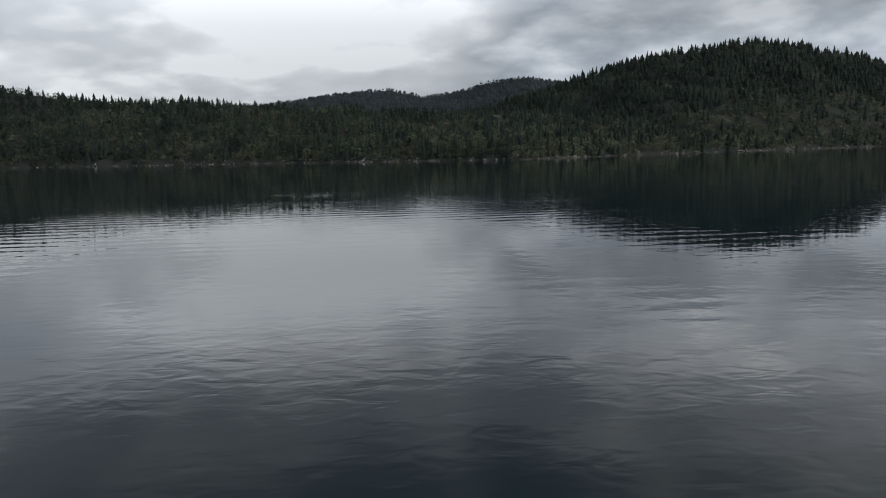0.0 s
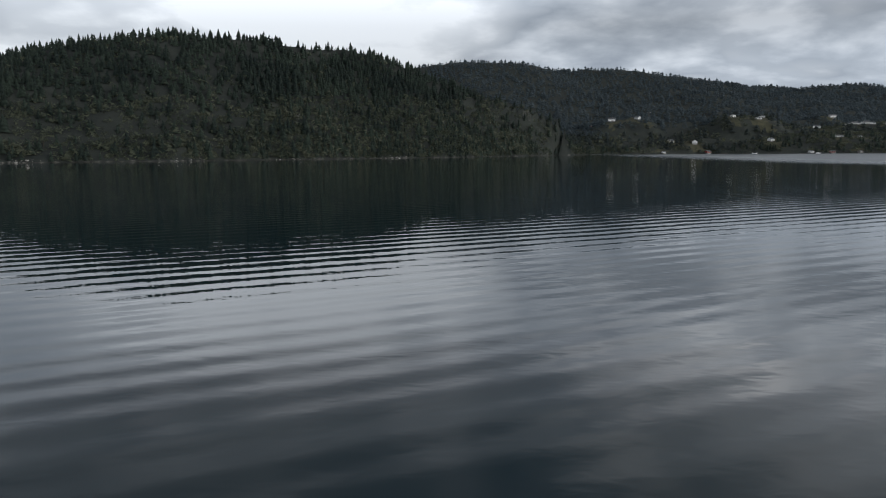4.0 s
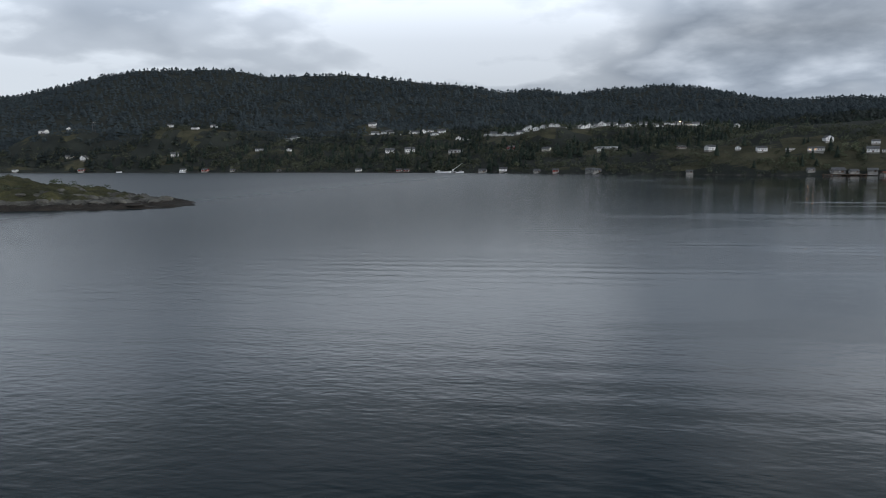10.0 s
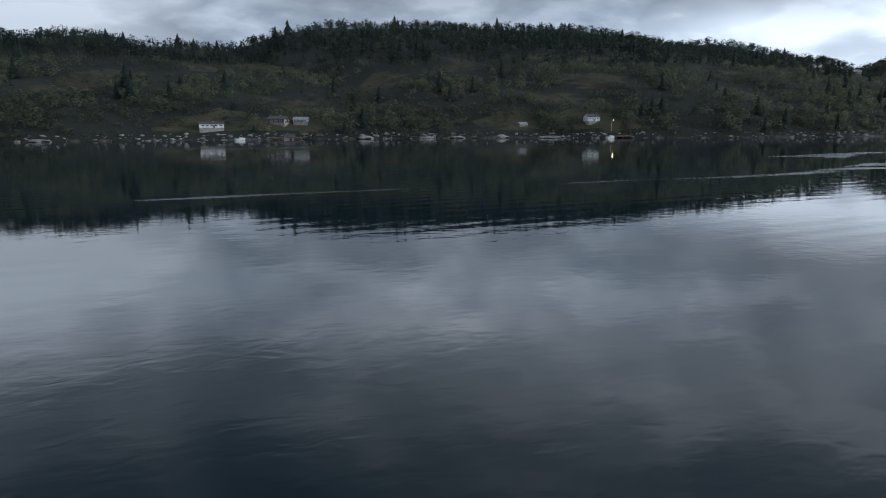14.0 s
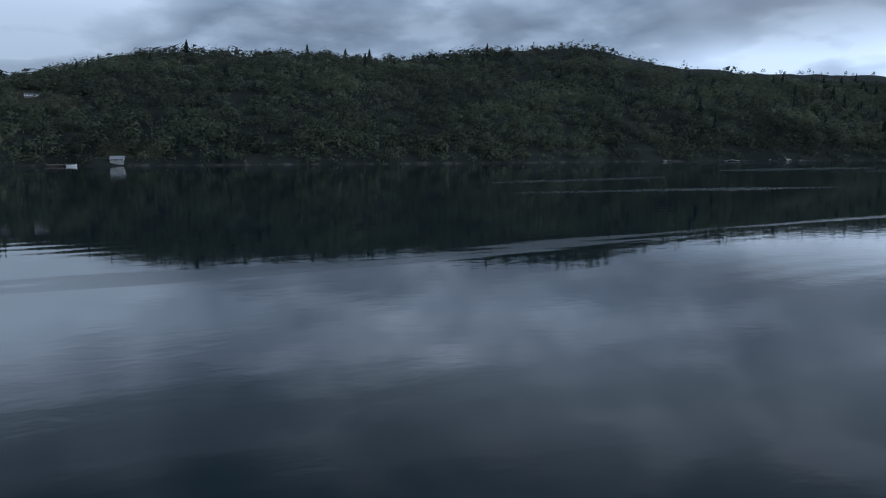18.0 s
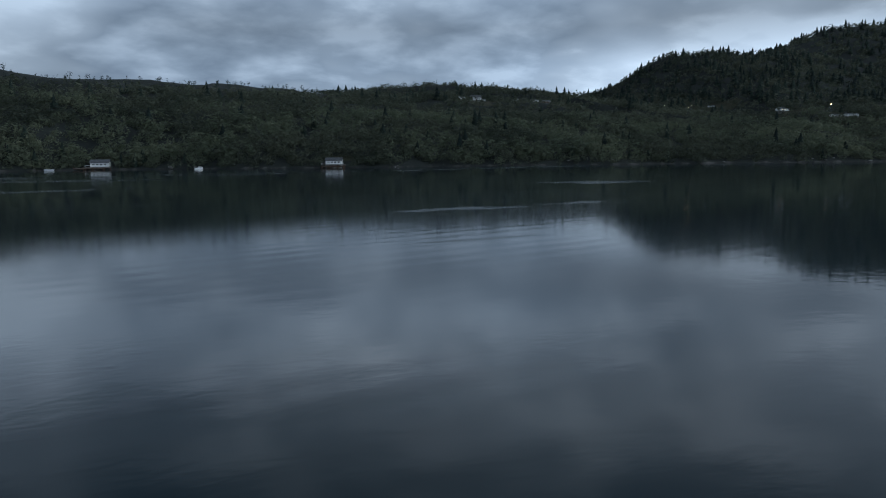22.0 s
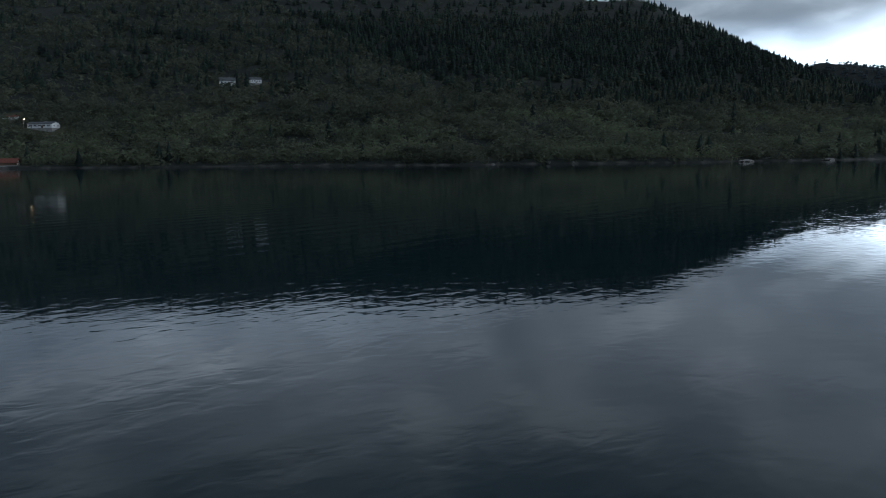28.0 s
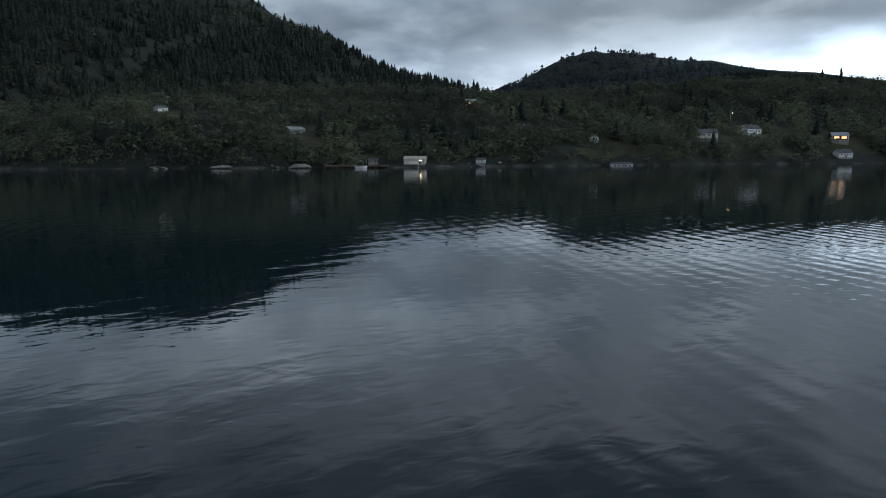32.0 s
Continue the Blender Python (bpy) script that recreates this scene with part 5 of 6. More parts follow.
V, B = "houses above the fjord", "boathouses along the shore"
KINDS = {
    "W1": (1.9, lambda: building("house", "white wooden house with dark slate roof on the slope", "house", 1.9, 1.45, 0.95, 0.62, True, WHITE, SLATE, row(4, 1.7, 0.55, 0.2, 0.26), [(0.0, 0.2, 0.42)], group=V)),
    "W2": (2.5, lambda: building("long_house", "long low white wooden house with shallow grey roof", "house", 2.5, 1.3, 0.62, 0.30, True, WHITE, SLATE, row(5, 2.3, 0.36, 0.3, 0.24), [(0.25, 0.18, 0.4)], group=V)),
    "WG": (1.2, lambda: building("gable_house", "white wooden house with its gable towards the water", "house", 1.2, 1.5, 0.85, 0.55, False, WHITE, SLATE, row(2, 0.9, 0.85, 0.15, 0.2) + row(2, 1.0, 0.38, 0.18, 0.22), [], group=V)),
    "WT": (1.55, lambda: building("tall_boathouse", "tall white gabled quay house with three rows of windows", "boathouse", 1.55, 1.5, 1.0, 0.5, False, WHITE, SLATE, row(3, 1.4, 0.72, 0.17, 0.2) + row(3, 1.4, 0.3, 0.17, 0.2) + [(0, 1.12, 0.17, 0.18)], [], False, group=B)),
    "TL": (2.1, lambda: building("tiled_house", "white wooden house with a red tiled roof", "house", 2.1, 1.4, 0.72, 0.5, True, WHITE, TILE, row(4, 1.9, 0.4, 0.2, 0.24), [(0.05, 0.2, 0.42)], group=V)),
    "CR": (1.6, lambda: building("cream_house", "cream painted wooden house with grey roof", "house", 1.6, 1.3, 0.8, 0.5, True, CREAM, SLATE, row(3, 1.4, 0.45, 0.2, 0.24), [], group=V)),
    "RC": (1.5, lambda: building("red_cabin", "red wooden cabin with slate roof and white trim", "cabin", 1.5, 1.2, 0.55, 0.42, True, RED, SLATE, row(3, 1.3, 0.33, 0.18, 0.2), [], group=V)),
    "RL": (1.6, lambda: building("lit_red_cabin", "red wooden cabin with lit windows under a pale roof", "cabin", 1.6, 1.2, 0.55, 0.42, True, RED, PALE, row(3, 1.4, 0.33, 0.18, 0.2), [], lit=(0, 2), group=V)),
    "LC": (1.4, lambda: building("lit_brown_cabin", "dark brown cabin with large windows glowing orange", "cabin", 1.4, 1.2, 0.6, 0.45, True, BROWN, PALE, row(2, 1.3, 0.32, 0.42, 0.34), [], lit=(0, 1), group=V)),
    "LH": (2.3, lambda: building("lit_house", "white wooden house with some windows lit orange", "house", 2.3, 1.3, 0.62, 0.36, True, WHITE, SLATE, row(5, 2.1, 0.36, 0.2, 0.22), [], lit=(0, 2), group=V)),
    "BC": (1.8, lambda: building("brown_cabin", "brown stained wooden cabin with a dark roof", "cabin", 1.8, 1.2, 0.52, 0.36, True, BROWN, SLATE, row(3, 1.5, 0.3, 0.2, 0.2), [], group=V)),
    "PC": (1.6, lambda: building("pale_roof_cabin", "low grey cabin with a pale metal roof", "cabin", 1.6, 1.2, 0.42, 0.38, True, GREY, PALE, row(3, 1.4, 0.25, 0.18, 0.16), [], False, group=V)),
    "GH": (4.0, lambda: building("long_shed", "very long low white shed with pale roof", "shed", 4.0, 0.9, 0.32, 0.14, True, WHITE, PALE, row(8, 3.8, 0.18, 0.22, 0.12), [], False, group=V, side_windows=False)),
    "WB": (1.2, lambda: building("white_boathouse", "white wooden boathouse with slate roof at the water", "boathouse", 1.2, 1.4, 0.55, 0.42, True, WHITE, SLATE, row(2, 1.0, 0.32, 0.18, 0.18), [], False, group=B)),
    "RB": (1.1, lambda: building("red_boathouse", "red wooden boathouse with dark roof at the waterline", "boathouse", 1.1, 1.4, 0.5, 0.42, True, RED, SLATE, row(1, 1.0, 0.3, 0.18, 0.18), [(0.3, 0.22, 0.38)], False, group=B)),
    "RG": (1.15, lambda: building("gabled_boathouse", "red boathouse with white bargeboards and its gable to the water", "boathouse", 1.15, 1.6, 0.7, 0.5, False, RED, SLATE, [(0, 0.92, 0.17, 0.17)], [], False, big_door=(0.5, 0.62, TRIM), group=B)),
    "RD": (1.6, lambda: building("slate_boathouse", "red boathouse with a broad slate roof on a stone quay", "boathouse", 1.6, 1.5, 0.6, 0.55, False, RED, SLATE, row(2, 1.2, 0.35, 0.2, 0.2), [], False, group=B)),
    "RT": (1.0, lambda: building("tower_boathouse", "tall narrow red boathouse with grey boarded front", "boathouse", 1.0, 1.2, 1.15, 0.5, False, RED, TILE, [(0, 1.0, 0.2, 0.22), (0, 0.5, 0.2, 0.22)], [], False, big_door=(0.4, 0.36, GREY), group=B)),
    "GB": (1.5, lambda: building("grey_boathouse", "weathered grey wooden boathouse on the shore", "boathouse", 1.5, 1.4, 0.5, 0.5, True, GREY, SLATE, row(1, 1.0, 0.3, 0.18, 0.16), [(0.35, 0.3, 0.4)], False, group=B, trim=False)),
    "GG": (0.9, lambda: building("narrow_boathouse", "narrow weathered grey boathouse with a steep gable", "boathouse", 0.9, 1.2, 1.0, 0.4, False, GREY, SLATE, [], [], False, big_door=(0.5, 0.6, GREY), group=B, trim=False, side_windows=False)),
    "DB": (1.3, lambda: building("dark_boathouse", "dark brown boathouse with a bluish slate roof", "boathouse", 1.3, 1.4, 0.5, 0.42, True, BROWN, SLATE, row(2, 1.1, 0.3, 0.18, 0.18), [], False, group=B)),
    "BB": (2.2, lambda: building("brown_boathouse", "dark brown open boathouse with a low roof", "boathouse", 2.2, 1.3, 0.4, 0.35, True, BROWN, BROWN, [], [], False, big_door=(0.8, 0.32, GREY), group=B, trim=False)),
    "TB": (2.4, lambda: building("red_roof_boathouse", "dark boathouse with a wide red tiled roof", "boathouse", 2.4, 1.5, 0.42, 0.55, True, BROWN, TILE, [], [], False, group=B, trim=False)),
    "CB": (2.2, lambda: building("cream_boathouse", "cream boarded boathouse with a broad white gate", "boathouse", 2.2, 1.5, 0.75, 0.45, True, CREAM, CREAM, [], [(0.55, 0.2, 0.45)], False, big_door=(1.0, 0.42, TRIM), group=B)),
    "PB": (1.8, lambda: building("pale_roof_boathouse", "grey boathouse with a large pale metal roof", "boathouse", 1.8, 1.5, 0.42, 0.6, True, GREY, PALE, row(2, 1.4, 0.24, 0.2, 0.14), [], False, group=B)),
    "WD": (1.6, lambda: building("boathouse_with_deck", "white boathouse with dark roof and a railed deck on posts", "boathouse", 1.6, 1.3, 0.62, 0.4, True, WHITE, SLATE, row(4, 1.4, 0.34, 0.2, 0.2), [], False, group=B, deck=True)),
}


def make_buildings():
    firsts = {}
    for kind, x, y, z, w, turn in HOMES:
        width, build = KINDS[kind]
        g = ground_at(x, y)
        m = pose(x, y, g + 0.05, 0, 0, turn) @ Matrix.Diagonal((*(max(0.5, min(1.15, w / width)) * k for k in (1, 1, 0.64)), 1))
        if kind not in firsts:
            firsts[kind] = (build(), m)
        else:
            copy_thing(firsts[kind][0], m)
    for ob, m in firsts.values():
        ob.matrix_basis = m


make_buildings()


# ---------------------------------------------------------------- island, skerry and the iron perch
def rock_mesh(name, seed, sx, sy, sz, mat, cuts=2, rough=0.22):
    bm = bmesh.new()
    bmesh.ops.create_icosphere(bm, subdivisions=cuts, radius=1.0)
    for v in bm.verts:
        n = noise.fractal(Vector(v.co) * 1.4 + Vector((seed * 3.1, seed, 0)), 0.9, 2.0, 3)
        c = v.co * (1 + rough * n)
        v.co = (c.x * sx, c.y * sy, c.z * sz)
    me = bpy.data.meshes.new(name)
    bm.to_mesh(me)
    bm.free()
    me.materials.append(mat)
    return me


def island_height(u, v):
    """Relief of the islet over its own long and short axes: a knoll, a dip with slabs, a lower back and a long tail."""
    edge = 1 - (np.abs(u) ** 2.2 + np.abs(v) ** 2.0)
    edge = edge + 0.12 * wobble(u * 10, v * 6, 7, 31) + 0.06 * wobble(u * 10, v * 6, 2.2, 36)
    back = 0.95 * np.exp(-((u + 0.36) / 0.26) ** 2) + 0.75 * np.exp(-((u + 0.02) / 0.16) ** 2) + 0.55 * np.exp(-((u - 0.34) / 0.2) ** 2) + 0.30
    crags = 0.16 * wobble(u * 10, v * 6, 1.7, 32) + 0.09 * np.abs(wobble(u * 10, v * 6, 0.9, 34)) + 0.05 * wobble(u * 10, v * 6, 0.4, 35)
    ledge = np.minimum(np.sqrt(np.maximum(edge, 0)) * 1.05, 1.0)
    return np.where(edge > 0, ledge * back + crags * np.clip(edge * 4, 0, 1), edge * 0.8)


def make_island():
    isle = thing("islet", "low rocky islet with heather, grass and pale slabs", "island")
    mid, turn, half, wide = Vector((319.7, 126.8, 0)), radians(12.4), 9.5, 5.4
    nu, nv = 180, 90
    u, v = np.meshgrid(np.linspace(-1.15, 1.15, nu), np.linspace(-1.2, 1.2, nv), indexing="ij")
    z = island_height(u, v)
    x = mid.x + math.cos(turn) * u * half - math.sin(turn) * v * wide
    y = mid.y + math.sin(turn) * u * half + math.cos(turn) * v * wide
    idx = np.arange(nu * nv).reshape(nu, nv)
    a, b, c, d = idx[:-1, :-1].ravel(), idx[1:, :-1].ravel(), idx[1:, 1:].ravel(), idx[:-1, 1:].ravel()
    tris = np.concatenate([np.stack([a, b, c], 1), np.stack([a, c, d], 1)])
    zc = z.ravel()[tris].mean(1)
    patch = wobble(u * 10, v * 6, 2.3, 33).ravel()[tris].mean(1)
    verts = np.stack([x.ravel(), y.ravel(), z.ravel()], 1)
    for name, mask, mat, lab in (("tide_band", (zc <= 0.24) & (zc > -0.3), WEED, "dark weed-covered tidal rock"), ("slab_rock", (zc > 0.24) & ((zc < 0.40) | (patch > 0.5)), ISLE_ROCK, "pale bare rock slabs"),
                                 ("heather", (zc >= 0.40) & (patch <= 0.5), MOSS, "green and ochre heather cover")):
        part(name, triangles(name, verts, tris[mask], mat, smooth=True), None, isle, lab)
    rng = np.random.RandomState(5)
    for k in range(90):
        q = rng.uniform(-0.62, 0.72), rng.uniform(-0.75, 0.6)
        h = float(island_height(np.array(q[0]), np.array(q[1])))
        if h < 0.42:
            continue
        s = rng.uniform(0.12, 0.30) * (1.6 if k % 9 == 0 else 1)
        tv, tt, tn = leafy_template(200 + k, 60, 3)
        px = mid.x + math.cos(turn) * q[0] * half - math.sin(turn) * q[1] * wide
        py = mid.y + math.sin(turn) * q[0] * half + math.cos(turn) * q[1] * wide
        part("bush", leaf_mesh("bush", tv * np.array([s * 1.7, s * 1.7, s]) + np.array([px, py, h - 0.05]), tt, tn, BIRCH_LEAF if k % 2 else OAK_LEAF), None, isle)
    for k in range(44):
        q = rng.uniform(-1.0, 1.0), rng.uniform(-0.95, -0.1)
        h = float(island_height(np.array(q[0]), np.array(q[1])))
        if h < 0.02 or h > 0.75:
            continue
        px = mid.x + math.cos(turn) * q[0] * half - math.sin(turn) * q[1] * wide
        py = mid.y + math.sin(turn) * q[0] * half + math.cos(turn) * q[1] * wide
        me = rock_mesh("slab", k, rng.uniform(0.16, 0.42), rng.uniform(0.14, 0.3), rng.uniform(0.07, 0.16), ISLE_ROCK if h > 0.2 else WEED)
        ob = part("slab", me, None, isle)
        ob.matrix_basis = pose(px, py, h, 0, 0, rng.uniform(0, 50))
    reef = thing("skerry", "low black rock skerry just above the water", "rock")
    for k in range(9):
        me = rock_mesh("rock", 60 + k, 0.62 - 0.03 * k, 0.40, 0.21, WEED)
        ob = part("rock", me, None, reef)
        ob.matrix_basis = pose(298.9 + k * 0.66, 128.8 + 0.14 * math.sin(k * 2.1), -0.01 - 0.02 * (k % 3), 0, 0, 20 * k)
    perch = thing("iron_perch", "thin red iron marker perch standing by the skerry", "sea mark")
    part("foot", rod((298.2, 128.2, -0.4), (298.2, 128.2, 0.1), 0.10, 0.07, 10), CONCRETE, perch)
    part("pole", rod((298.2, 128.2, 0.05), (298.2, 128.2, 0.80), 0.022, 0.018, 8), RED, perch)
    part("top_mark", rod((298.2, 128.2, 0.78), (298.2, 128.2, 0.88), 0.035, 0.02, 8), RED, perch)


make_island()


# ---------------------------------------------------------------- shoreline rocks
def make_shore_rocks():
    rng = np.random.RandomState(9)
    shapes = [rock_mesh("boulder", k, 1.0, 0.7, 0.45, ROCK, 1, 0.35) for k in range(6)]
    tv = [np.array([v.co[:] for v in me.vertices]) for me in shapes]
    tt = [np.array([p.vertices[:] for p in me.polygons]) for me in shapes]
    for me in shapes:
        bpy.data.meshes.remove(me)
    xs = np.concatenate([rng.uniform(-110, 1215, 4200), rng.uniform(425, 560, 5200), rng.uniform(-70, 170, 3600)])
    ys = np.interp(xs, _sx, _sy) + rng.uniform(-1.4, 2.6, len(xs))
    thick = wobble(xs, ys, 19, 41) + rng.uniform(-0.4, 0.4, len(xs))
    z = land_quick(xs, ys)
    ok = (thick > np.where((xs > 425) & (xs < 560), -0.35, np.where(xs < 130, -0.1, 0.25))) & (z > -0.12) & (z < 0.5)
    xs, ys, z = xs[ok], ys[ok], z[ok]
    vs, ts, n = [], [], 0
    for x, y, h in zip(xs, ys, z):
        k = rng.randint(6)
        s, a = 0.06 + 0.24 * rng.uniform() ** 3.0, rng.uniform(0, 6.283)
        v = tv[k] * s
        vs.append(np.stack([v[:, 0] * math.cos(a) - v[:, 1] * math.sin(a) + x, v[:, 0] * math.sin(a) + v[:, 1] * math.cos(a) + y, v[:, 2] * rng.uniform(0.5, 1.1) + h + s * 0.1], 1))
        ts.append(tt[k] + n)
        n += len(v)
    me = triangles("shore_rocks", np.concatenate(vs), np.concatenate(ts), ROCK)
    tagged(new("shore_rocks", me), "pale grey boulders and rubble along the waterline", "rocks", kind="stuff")


make_shore_rocks()


# ---------------------------------------------------------------- boats, jetties, lamps, poles
BOATS = [(440.2, 195.6, 0.97, 21), (630.0, 191.9, 0.90, -8), (945.6, 96.8, 0.90, 0), (946.9, 95.8, 0.90, 24), (955.5, 88.6, 0.90, 0), (968.8, 83.8, 0.90, 0), (934.0, 102.4, 0.98, -20), (947.5, 95.2, 0.96, 0), (790.2, 160.2, 0.92, 21), (409.4, 197.3, 0.90, -25), (415.6, 196.7, 0.95, 10), (399.6, 198.3, 0.90, 5), (318.1, 239.5, 1.78, -10), (319.6, 239.2, 1.90, -5), (322.5, 237.9, 1.53, -1), (388.2, 199.4, 1.08, -15), (492.6, 191.7, 0.90, 24), (1131.6, -8.6, 0.90, -30), (250.8, 257.5, 1.60, 11), (232.2, 259.6, 1.51, 0), (523.1, 184.2, 0.90, 10), (776.7, 165.6, 0.90, -15), (976.3, 82.7, 1.01, 20)]
JETTIES = [(524.3, 184.9, 2.5, 0), (589.4, 191.0, 6.0, -8), (595.3, 191.8, 3.3, 2), (629.1, 192.9, 2.6, 4), (902.4, 112.4, 3.9, -18), (942.8, 99.5, 4.5, -8), (426.3, 197.0, 3.6, -2), (417.0, 197.7, 3.6, -2), (413.5, 198.0, 1.8, -6), (382.5, 203.2, 2.1, -7), (465.9, 194.9, 2.0, 2), (496.4, 192.4, 2.5, -1), (780.4, 166.6, 3.0, -20), (802.8, 154.9, 2.5, -10), (961.2, 86.3, 1.6, -16), (1131.8, -7.6, 5.0, -31), (380.4, 204.0, 4.0, -2), (387.2, 200.8, 3.1, -8), (308.0, 245.0, 3.9, -8), (902.7, 112.4, 2.3, -12)]
POLES = [(-49.4, 304.5, 3.38), (15.6, 131.1, 1.24), (108.0, 171.1, 1.79), (88.3, 152.6, 1.44), (157.7, 222.2, 2.4), (156.4, 221.6, 2.4), (8.0, 116.1, 2.57), (54.2, 139.0, 1.37), (206.0, 286.0, 3.0), (439.4, 203.4, 0.80), (419.7, 205.5, 0.80), (444.9, 200.8, 0.80), (459.7, 198.9, 0.80), (469.5, 197.3, 0.80), (498.5, 196.2, 0.84), (524.4, 188.4, 0.80), (860.1, 210.4, 1.62), (613.8, 231.0, 1.05), (374.4, 215.8, 1.12), (936.1, 139.9, 0.84)]
BUOYS = [(814.1, 103.6), (764.5, 99.4), (822.6, 98.1)]

def boat(cabin):
    """A small open or cabin motorboat one metre long, bow towards +x."""
    ob = thing("motorboat" if cabin else "rowing_boat", "small white motorboat with a cabin moored by the shore" if cabin else "small white open boat moored by the shore", "boat", "moored boats")
    st = [(-0.5, 0.17, 0.0), (-0.2, 0.19, 0.0), (0.15, 0.17, 0.01), (0.36, 0.10, 0.03), (0.5, 0.01, 0.06)]
    v, f = [], []
    for x, b, lift in st:
        v += [(x, -b, 0.14 + lift), (x, -b * 0.75, -0.02), (x, 0, -0.06 + lift), (x, b * 0.75, -0.02), (x, b, 0.14 + lift)]
    for k in range(len(st) - 1):
        for j in range(4):
            a = k * 5 + j
            f.append((a, a + 5, a + 6, a + 1))
    f.append((0, 1, 2, 3, 4))
    part("hull", solid("hull", v, f, HULL), None, ob)
    part("floor", box(-0.47, 0.28, -0.12, 0.12, 0.03, 0.05), DECK, ob)
    for x in (-0.3, 0.02):
        part("thwart", box(x - 0.035, x + 0.035, -0.15, 0.15, 0.085, 0.105), PLANK, ob)
    part("outboard_motor", box(-0.58, -0.5, -0.04, 0.04, 0.02, 0.22, 0.012), DECK, ob)
    if cabin:
        c = part("cabin", box(-0.05, 0.27, -0.12, 0.12, 0.05, 0.27, 0.02), HULL, ob)
        part("windscreen", box(-0.03, 0.275, -0.123, 0.123, 0.175, 0.235), GLASS, c)
    return ob


def jetty(length):
    ob = thing("jetty", "low wooden jetty on posts along the waterline", "jetty", "jetties")
    n = max(5, int(length / 0.28))
    for k in range(n):
        x = -length / 2 + length * (k + 0.5) / n
        part("plank", box(x - length / n * 0.46, x + length / n * 0.46, -0.35, 0.35, 0.16, 0.20), PLANK, ob)
    for y in (-0.26, 0.26):
        part("beam", box(-length / 2, length / 2, y - 0.035, y + 0.035, 0.085, 0.16), BROWN, ob)
        for k in range(max(3, int(length / 0.9)) + 1):
            x = -length / 2 + 0.06 + (length - 0.12) * k / max(3, int(length / 0.9))
            part("post", rod((x, y, -0.7), (x, y, 0.085 if y > 0 else 0.30), 0.04), BROWN, ob)
    return ob


def lamp_post():
    ob = thing("lamp_post", "slim grey lamp post with a glowing orange lamp", "street lamp", "outdoor lamps")
    part("post", rod((0, 0, -0.3), (0, 0, 0.95), 0.018, 0.012), STEEL, ob)
    part("arm", rod((0, 0, 0.93), (0, -0.13, 0.98), 0.010), STEEL, ob)
    part("lamp_head", box(-0.04, 0.04, -0.21, -0.11, 0.965, 0.995, 0.006), STEEL, ob)
    part("lamp_glass", box(-0.045, 0.045, -0.205, -0.115, 0.915, 0.963, 0.015), LAMP, ob, "glowing orange lamp glass")
    return ob


def power_pole():
    """An H-frame power pole one metre high."""
    ob = thing("power_pole", "grey wooden double power pole with a crossarm", "power pole", "power poles")
    for x in (-0.10, 0.10):
        part("pole", rod((x, 0, -0.15), (x, 0, 1.0), 0.016, 0.011), GREY, ob)
    part("crossarm", box(-0.22, 0.22, -0.012, 0.012, 0.90, 0.925), GREY, ob)
    for x in (-0.2, 0.0, 0.2):
        part("insulator", rod((x, 0, 0.925), (x, 0, 0.965), 0.010, 0.006), TRIM, ob)
    return ob


def make_extras():
    kinds = {}

    def put(key, build, m):
        if key in kinds:
            copy_thing(kinds[key][0], m)
        else:
            kinds[key] = (build(), m)

    for k, (x, y, length, turn) in enumerate(BOATS):
        put("boat%d" % (k % 2), lambda: boat(k % 2 == 0), pose(x, y, 0.03, 0, 0, turn + (180 if k % 3 == 0 else 0)) @ Matrix.Scale(length, 4))
    for x, y, length, turn in JETTIES:
        ob = jetty(length)
        ob.matrix_basis = pose(x, y, 0.02, 0, 0, turn)
    for x, y in LAMPS:
        put("lamp", lamp_post, pose(x, y, ground_at(x, y), 0, 0, random.uniform(-40, 40)))
    for x, y, high in POLES:
        put("pole", power_pole, pose(x, y, ground_at(x, y), 0, 0, random.uniform(-30, 30)) @ Matrix.Scale(min(high, 3.2), 4))
    for ob, m in kinds.values():
        ob.matrix_basis = m
    for x, y in BUOYS:
        ob = thing("mooring_buoy", "small round white mooring buoy floating on the fjord", "buoy", "buoys")
        bm = bmesh.new()
        bmesh.ops.create_uvsphere(bm, u_segments=14, v_segments=9, radius=0.045)
        for v in bm.verts:
            v.co.z *= 0.85
        part("float", bm, HULL, ob)
        part("eye", rod((0, 0, 0.05), (0, 0, 0.10), 0.012), STEEL, ob)
        ob.matrix_basis = pose(x, y, 0.02)


make_extras()


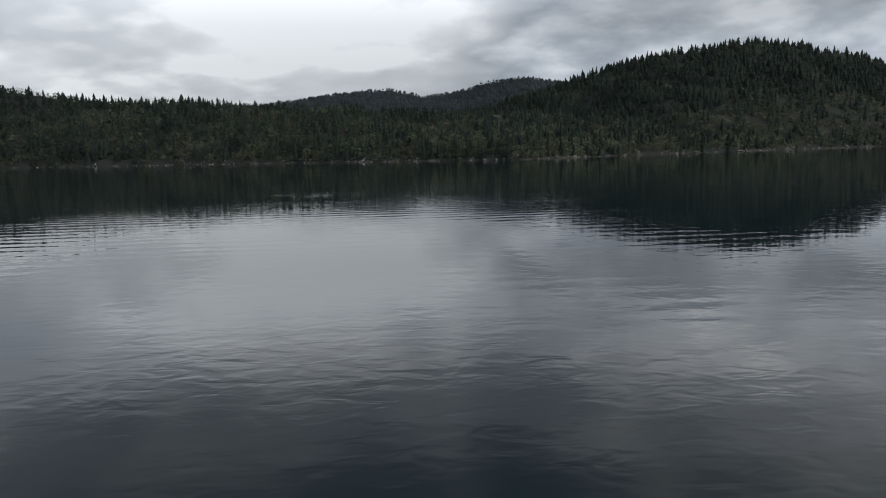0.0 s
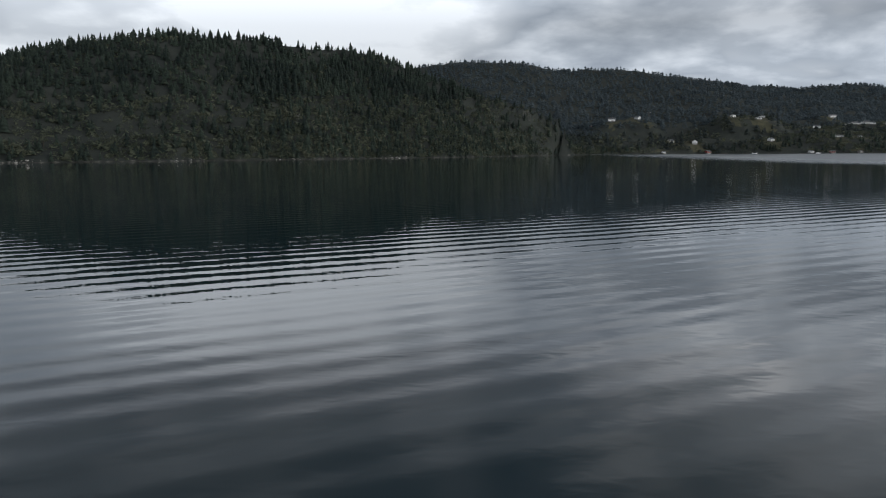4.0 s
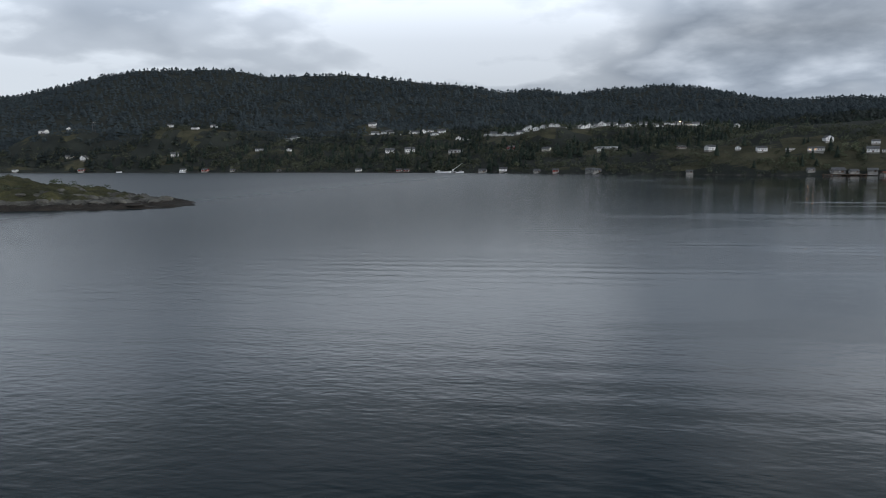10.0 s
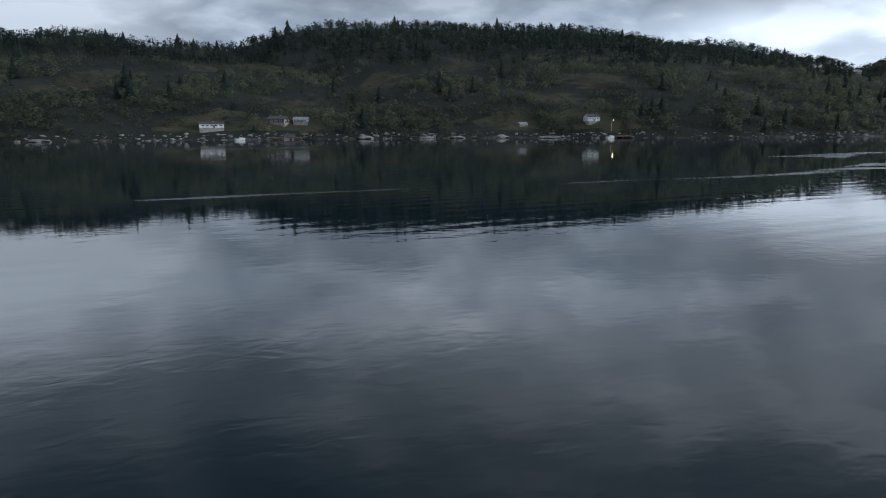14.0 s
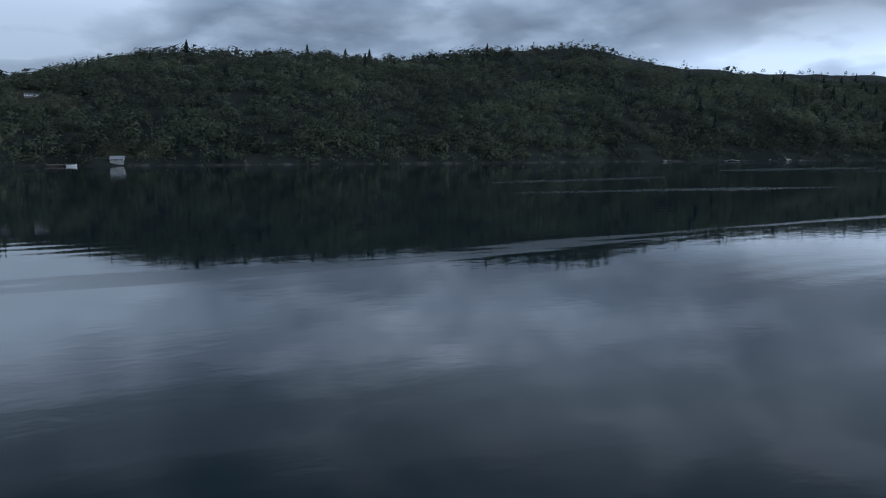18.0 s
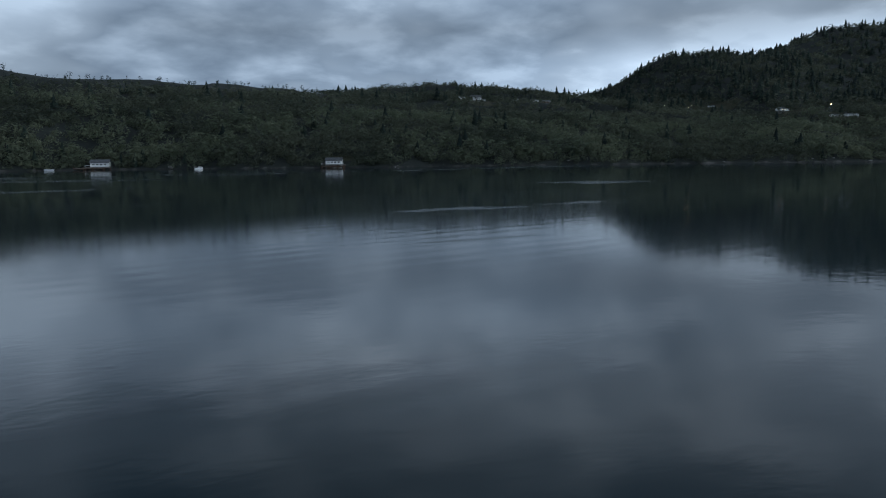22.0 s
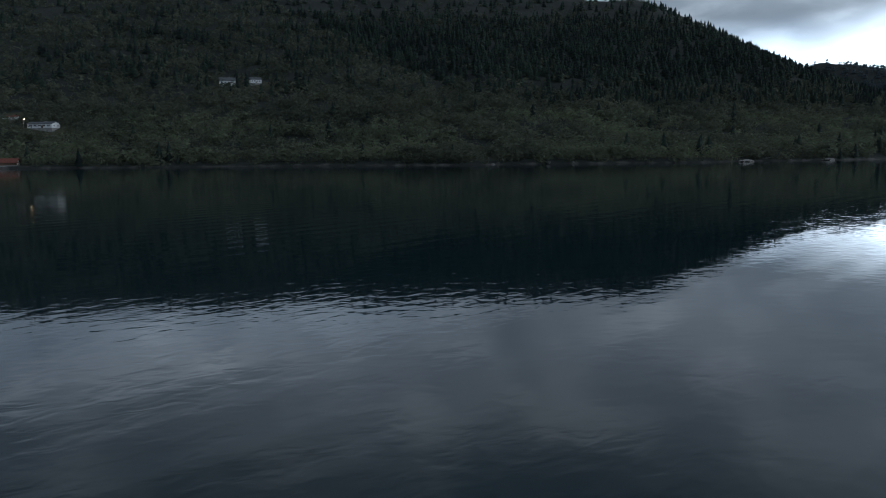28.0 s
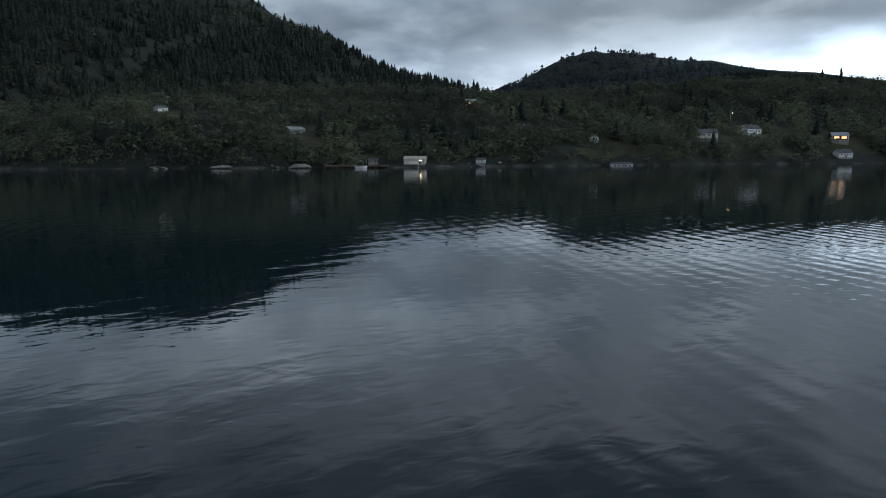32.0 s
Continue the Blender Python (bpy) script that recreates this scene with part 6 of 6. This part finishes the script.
# ---------------------------------------------------------------- single trees that stand out along the shore, low rocks, a crane
def leafy_tree(seed):
    """A birch or alder one metre high: tapered trunk, limbs, a broken crown."""
    rng = np.random.RandomState(seed)
    ob = thing("birch_tree", "rounded green birch tree standing at the edge of the shore", "tree", "shore trees")
    part("trunk", rod((0, 0, -0.12), (0.02, 0.01, 0.62), 0.032, 0.012, 6), BARK, ob)
    limbs, crown = [], []
    for k in range(7):
        a, h = k * 2.4 + rng.uniform(-0.3, 0.3), 0.26 + 0.055 * k
        tip = np.array([0.26 * math.cos(a) * rng.uniform(0.6, 1.1), 0.26 * math.sin(a) * rng.uniform(0.6, 1.1), h + rng.uniform(0.16, 0.3)])
        bm = rod((0.01, 0, h), tip, 0.010, 0.004, 3)
        limbs.append((np.array([v.co[:] for v in bm.verts]), [[v.index for v in f.verts] for f in bm.faces if len(f.verts) == 4]))
        bm.free()
        crown.append(leaf_scatter(rng, 40, tip, np.array([0.17, 0.17, 0.14]), 0.036))
    crown.append(leaf_scatter(rng, 40, np.array([0, 0, 0.8]), np.array([0.16, 0.16, 0.17]), 0.034))
    vs, fs, n = [], [], 0
    for v, f in limbs:
        vs += list(v)
        fs += [[i + n for i in q] for q in f]
        n += len(v)
    part("limbs", solid("limbs", vs, fs, BARK), None, ob)
    part("crown", leaf_mesh("crown", *join(crown), BIRCH_LEAF if seed % 2 else OAK_LEAF), None, ob)
    return ob


def conifer(seed, pine):
    rng = np.random.RandomState(seed)
    ob = thing("pine_tree" if pine else "spruce_tree", "slender dark pine with a flat broken crown on the ridge" if pine else "pointed dark green spruce rising above the other trees", "tree", "ridge pines" if pine else "tall spruces")
    part("trunk", rod((0, 0, -0.1), (0, 0, 0.93), 0.022, 0.006, 6), BARK, ob)
    if pine:
        parts = []
        for k in range(9):
            h = 0.45 + 0.055 * k
            off = np.array([rng.uniform(-0.17, 0.17) * (1.3 - h), rng.uniform(-0.17, 0.17) * (1.3 - h), h])
            parts.append(leaf_scatter(rng, 22, off, np.array([0.13, 0.13, 0.055]), 0.032))
        v, t, n = join(parts)
    else:
        v, t, n = spruce_template(seed, 9, 8)
    part("crown", leaf_mesh("crown", v, t, n, SPRUCE_LEAF), None, ob)
    return ob


def make_single_trees():
    rng = np.random.RandomState(77)
    kinds = [lambda k=k: leafy_tree(300 + k) for k in range(4)] + [lambda k=k: conifer(320 + k, False) for k in range(2)] + [lambda k=k: conifer(330 + k, True) for k in range(2)]
    made = {}
    px, py, _ = np.array(PLOTS).T
    for k in range(96):
        x = -40 + 1200 * (k + rng.uniform(0.1, 0.9)) / 96
        s = rng.uniform(1.6, 6.5)
        y = float(np.interp(x, _sx, _sy)) + s
        if np.hypot(px - x, py - y).min() < 2.2 or ground_at(x, y) < 0.3:
            continue
        q = rng.randint(4) if rng.uniform() < (0.75 if x < 425 else 0.95) else 4 + rng.randint(2)
        if 430 < x < 600 and rng.uniform() < 0.3:
            q = 6 + rng.randint(2)
        high = rng.uniform(1.2, 1.9) * (1.25 if q in (4, 5) else 1.0)
        m = pose(x, y, ground_at(x, y) - 0.02, 0, 0, rng.uniform(0, 360)) @ Matrix.Scale(high, 4)
        if q in made:
            copy_thing(made[q][0], m)
        else:
            made[q] = (kinds[q](), m)
    for ob, m in made.values():
        ob.matrix_basis = m


make_single_trees()


def make_outcrops():
    rng = np.random.RandomState(15)
    for k, x in enumerate((457, 478, 503, 508, 511, 515, 519, 562, 604, 622, 692, 700, 707, 745, 906, 910, 914, 918, 922, 927, 1042, 1053, 1119, 1123, 1128)):
        y = float(np.interp(x, _sx, _sy)) + rng.uniform(-0.9, 0.2)
        ob = thing("rock_outcrop", "low pale rounded shore rock with a dark tide line", "rock", "shore rocks")
        long = rng.uniform(0.6, 1.3)
        part("rock", rock_mesh("rock", 400 + k, long, long * 0.5, rng.uniform(0.16, 0.30), ROCK, 3, 0.3), None, ob)
        part("tide_band", rock_mesh("tide_band", 440 + k, long * 1.08, long * 0.56, 0.14, WEED, 2, 0.2), None, ob, "dark wet tidal band")
        ob.matrix_basis = pose(x, y, 0.02, 0, 0, -25 + rng.uniform(-20, 20))


make_outcrops()


def make_crane():
    ob = thing("quay_crane", "small pale lattice crane leaning over a moored barge", "crane")
    part("base", box(-0.3, 0.3, -0.25, 0.25, -0.3, 0.28, 0.02), STEEL, ob)
    part("cab", box(-0.16, 0.16, -0.14, 0.14, 0.28, 0.62, 0.02), HULL, ob)
    boom = part("boom", rod((0.05, 0, 0.5), (2.0, 0, 1.9), 0.05, 0.03, 4), HULL, ob)
    part("hook_cable", rod((1.98, 0, 0.7), (1.98, 0, 1.88), 0.010, 0.010, 5), STEEL, boom)
    ob.matrix_basis = pose(320.6, 240.6, 0.1, 0, 0, 8)


make_crane()
